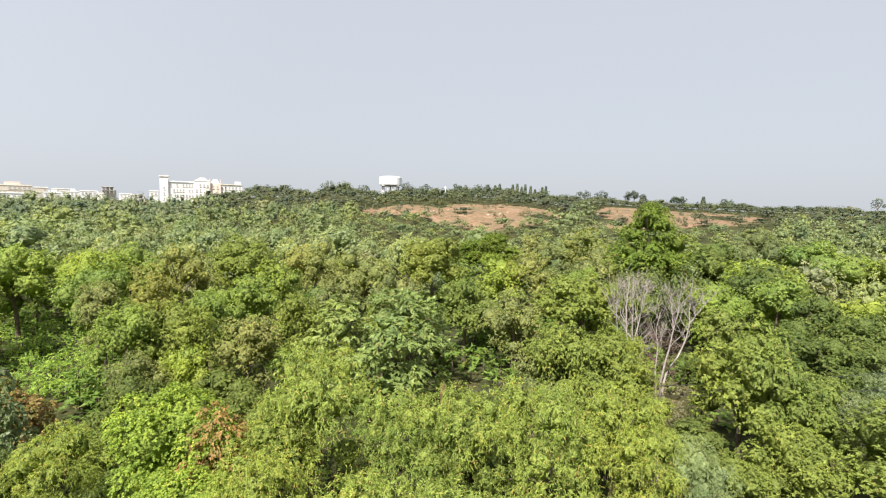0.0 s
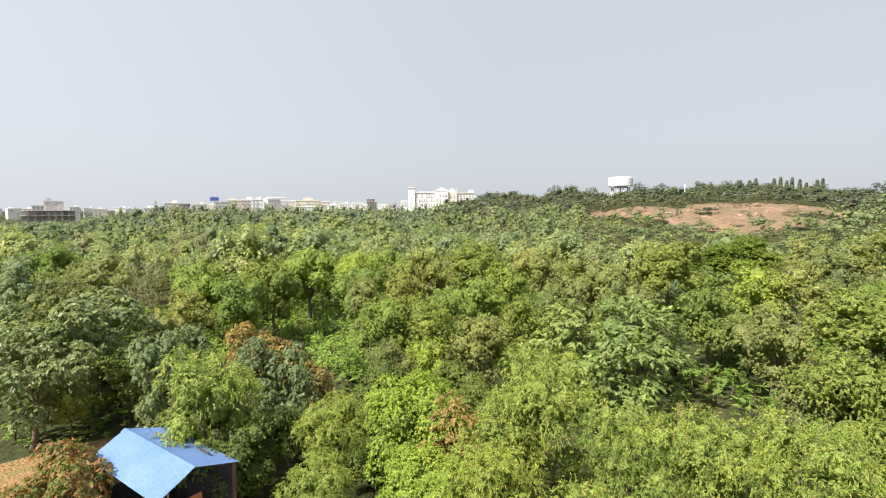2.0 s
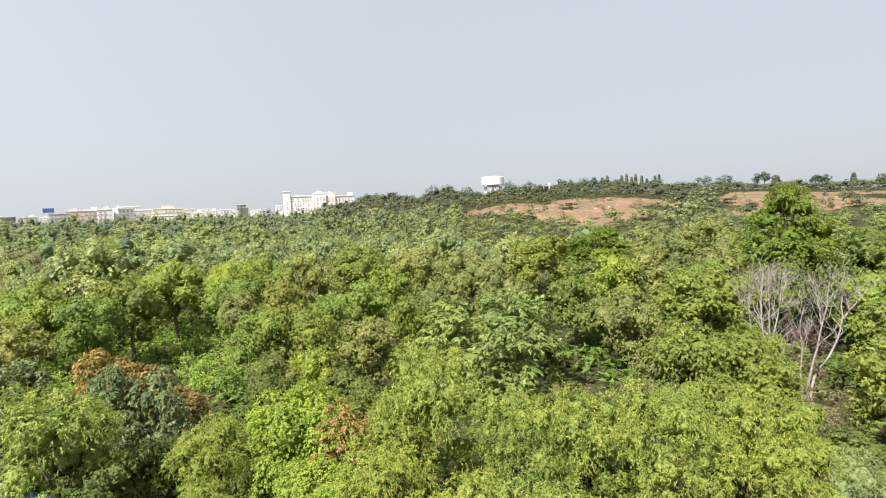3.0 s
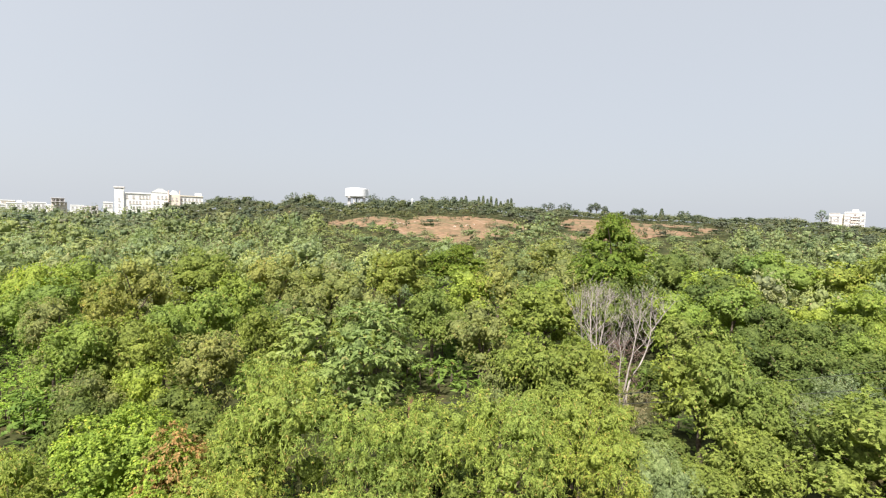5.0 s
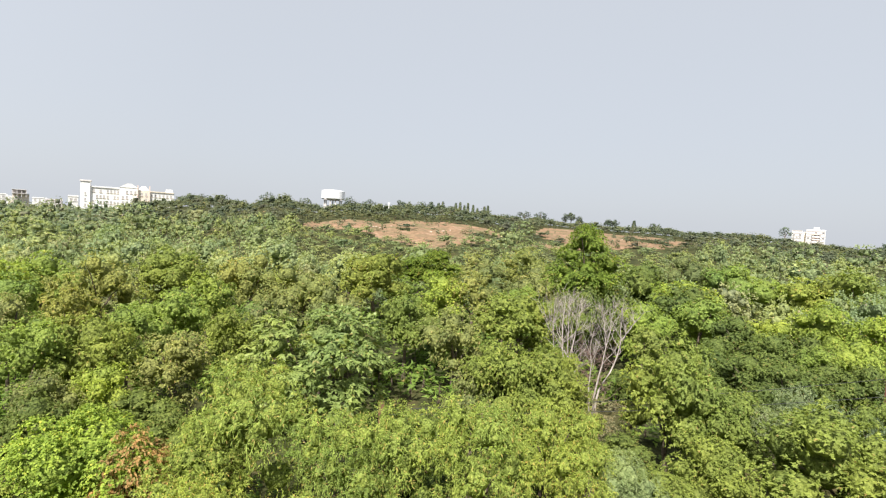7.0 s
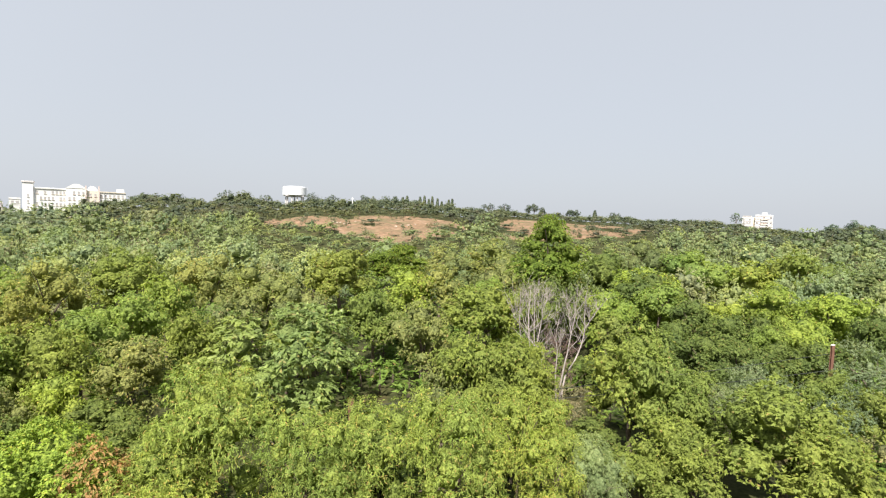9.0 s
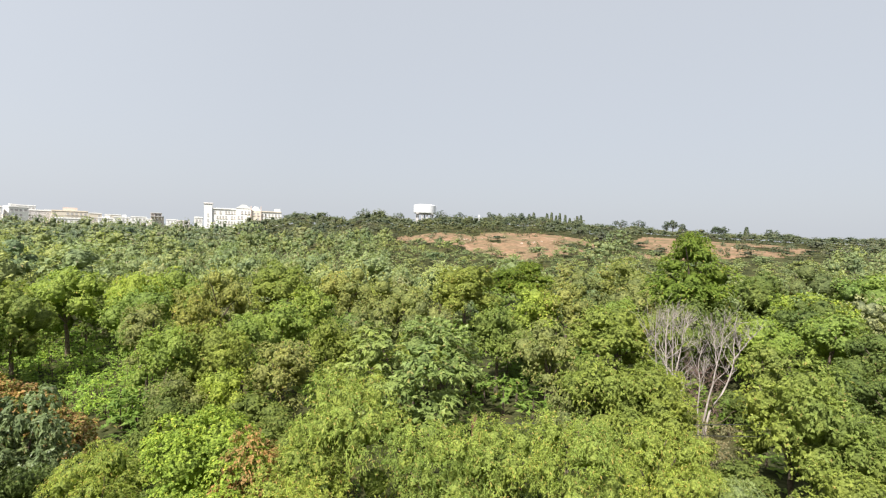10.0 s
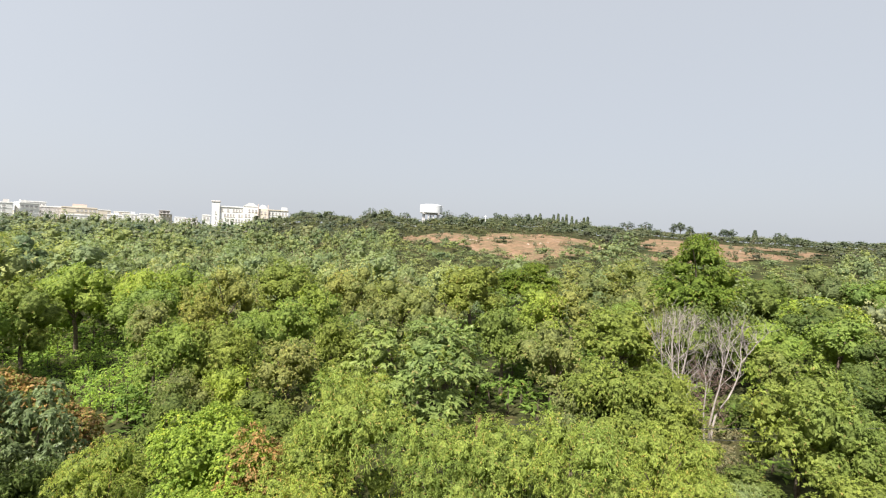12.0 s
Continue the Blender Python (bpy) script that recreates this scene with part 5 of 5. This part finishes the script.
# ---- the blue shed ----
def build_shed():
    """A small open shed; its ridge runs along x of its own frame."""
    a, b = Vector((-18.27, 10.83, 0)), Vector((-13.54, 10.08, 0))
    u = (b - a).normalized()
    ang = math.degrees(math.atan2(u.y, u.x))
    root = new("garden_shed")
    root.matrix_basis = pose(a.x, a.y, 0, 0, 0, ang)
    tagged(root, "small shed with a bright blue sheet roof", "shed")
    L, ridge, near, far, zn, zf = 4.79, 3.4, -1.22, 1.52, 2.78, 2.92

    def slope(y1, z1, name):
        """One slope: sheet panels with low ribs, each panel lapping the next."""
        g = random.Random(name)
        top = Vector((0, 0, ridge))
        run = Vector((0, y1, z1 - ridge))
        nrm = Vector((0, -run.z, run.y)).normalized()
        if nrm.z < 0:
            nrm.negate()
        n = 6
        for i in range(n):
            x0, x1 = L * i / n - (0.04 if i else 0.0), L * (i + 1) / n
            bm = bmesh.new()
            cols = []
            m = 9
            for j in range(m + 1):
                xx = x0 + (x1 - x0) * j / m
                rib = 0.005 if j % 3 == 1 else 0.0
                lift = rib + 0.002 * (i % 2)
                for k in range(5):
                    s = k / 4
                    p = top + run * s + nrm * (lift + 0.006 * math.sin(7 * s + xx * 3) + g.uniform(-0.002, 0.002))
                    cols.append(bm.verts.new((xx, p.y, p.z)))
            for j in range(m):
                for k in range(4):
                    q = j * 5 + k
                    bm.faces.new((cols[q], cols[q + 1], cols[q + 6], cols[q + 5]))
            r = bmesh.ops.solidify(bm, geom=bm.faces[:], thickness=0.006)
            bmesh.ops.recalc_face_normals(bm, faces=bm.faces)
            bm_part("roof_sheet", bm, SHEET_BLUE, root)

    slope(near, zn, "near")
    slope(far, zf, "far")
    bm = bmesh.new()
    pts = [(-0.16, -0.055), (0.0, 0.03), (0.16, -0.045)]
    vs = [[bm.verts.new((xx, y, ridge + z)) for y, z in pts] for xx in (-0.03, L + 0.03)]
    for k in range(2):
        bm.faces.new((vs[0][k], vs[0][k + 1], vs[1][k + 1], vs[1][k]))
    bmesh.ops.solidify(bm, geom=bm.faces[:], thickness=0.006)
    bm_part("ridge_cap", bm, SHEET_BLUE, root)
    for xx in (0.15, L - 0.15):
        for yy, zt in ((near + 0.12, zn), (far - 0.12, zf)):
            bm_part("post", boxed(xx - 0.05, xx + 0.05, yy - 0.05, yy + 0.05, -0.3, zt - 0.02, bevel=0.01), RUST, root)
    for xx in (0.15, L / 2, L - 0.15):
        tv, tf = tube([(xx, near + 0.05, zn - 0.05), (xx, 0, ridge - 0.05), (xx, far - 0.05, zf - 0.05)], [0.03] * 3, 4)
        part("rafter", mesh_fast("rafter", tv, np.asarray(tf).ravel(), 4, [RUST]), root)
    bm_part("back_wall", boxed(0.2, L - 0.2, far - 0.2, far - 0.14, -0.1, zf - 0.1), DARKWOOD, root)
    bm_part("end_wall", boxed(0.1, 0.16, near + 0.2, far - 0.25, -0.1, 2.6), DARKWOOD, root)
    for i in range(5):
        bm_part("board", boxed(L - 0.16, L - 0.10, -1.0, 0.25, 1.1 + i * 0.27, 1.35 + i * 0.27, bevel=0.01), ORANGE, root)
    bm_part("front_boards", boxed(0.3, L - 0.3, near + 0.2, near + 0.26, -0.1, 1.3), DARKWOOD, root)
    bm_part("stray_lath", boxed(3.3, 3.9, 0.95, 1.01, 3.16, 3.2), DARKWOOD, root)


build_shed()


def build_hut():
    """A low earth-roofed store beside the shed."""
    root = new("earth_roof_store")
    root.matrix_basis = pose(*spot(-64.0, 19.3), 0, 0, 0, -8)
    tagged(root, "low dark store with an earth-covered flat roof", "store")
    bm_part("wall", boxed(-1.2, 1.0, -0.7, 0.7, -0.2, 1.7, bevel=0.03), DARKWOOD, root)
    bm = boxed(-1.35, 1.15, -0.85, 0.85, 1.7, 1.9)
    bmesh.ops.subdivide_edges(bm, edges=bm.edges[:], cuts=5, use_grid_fill=True)
    g = random.Random(3)
    for v in bm.verts:
        if v.co.z > 1.85:
            v.co.z += g.uniform(0, 0.1)
    bm_part("earth_roof", bm, YARD, root)


build_hut()


def build_tarp():
    root = new("blue_tarpaulin")
    x, y = spot(-68.5, 17.6)
    root.matrix_basis = pose(x, y, 0, 0, 0, 20)
    tagged(root, "blue tarpaulin stretched over short poles", "tarpaulin")
    bm = bmesh.new()
    bmesh.ops.create_grid(bm, x_segments=10, y_segments=10, size=1.0)
    for v in bm.verts:
        v.co.z = 1.9 + 0.12 * math.sin(v.co.x * 2.0) * math.cos(v.co.y * 2.2)
    bmesh.ops.solidify(bm, geom=bm.faces[:], thickness=0.01)
    bm_part("sheet", bm, SHEET_BLUE, root)
    for a in (-0.9, 0.9):
        for c in (-0.9, 0.9):
            bm_part("pole", boxed(a - 0.03, a + 0.03, c - 0.03, c + 0.03, -0.2, 1.82), RUST, root)


build_tarp()
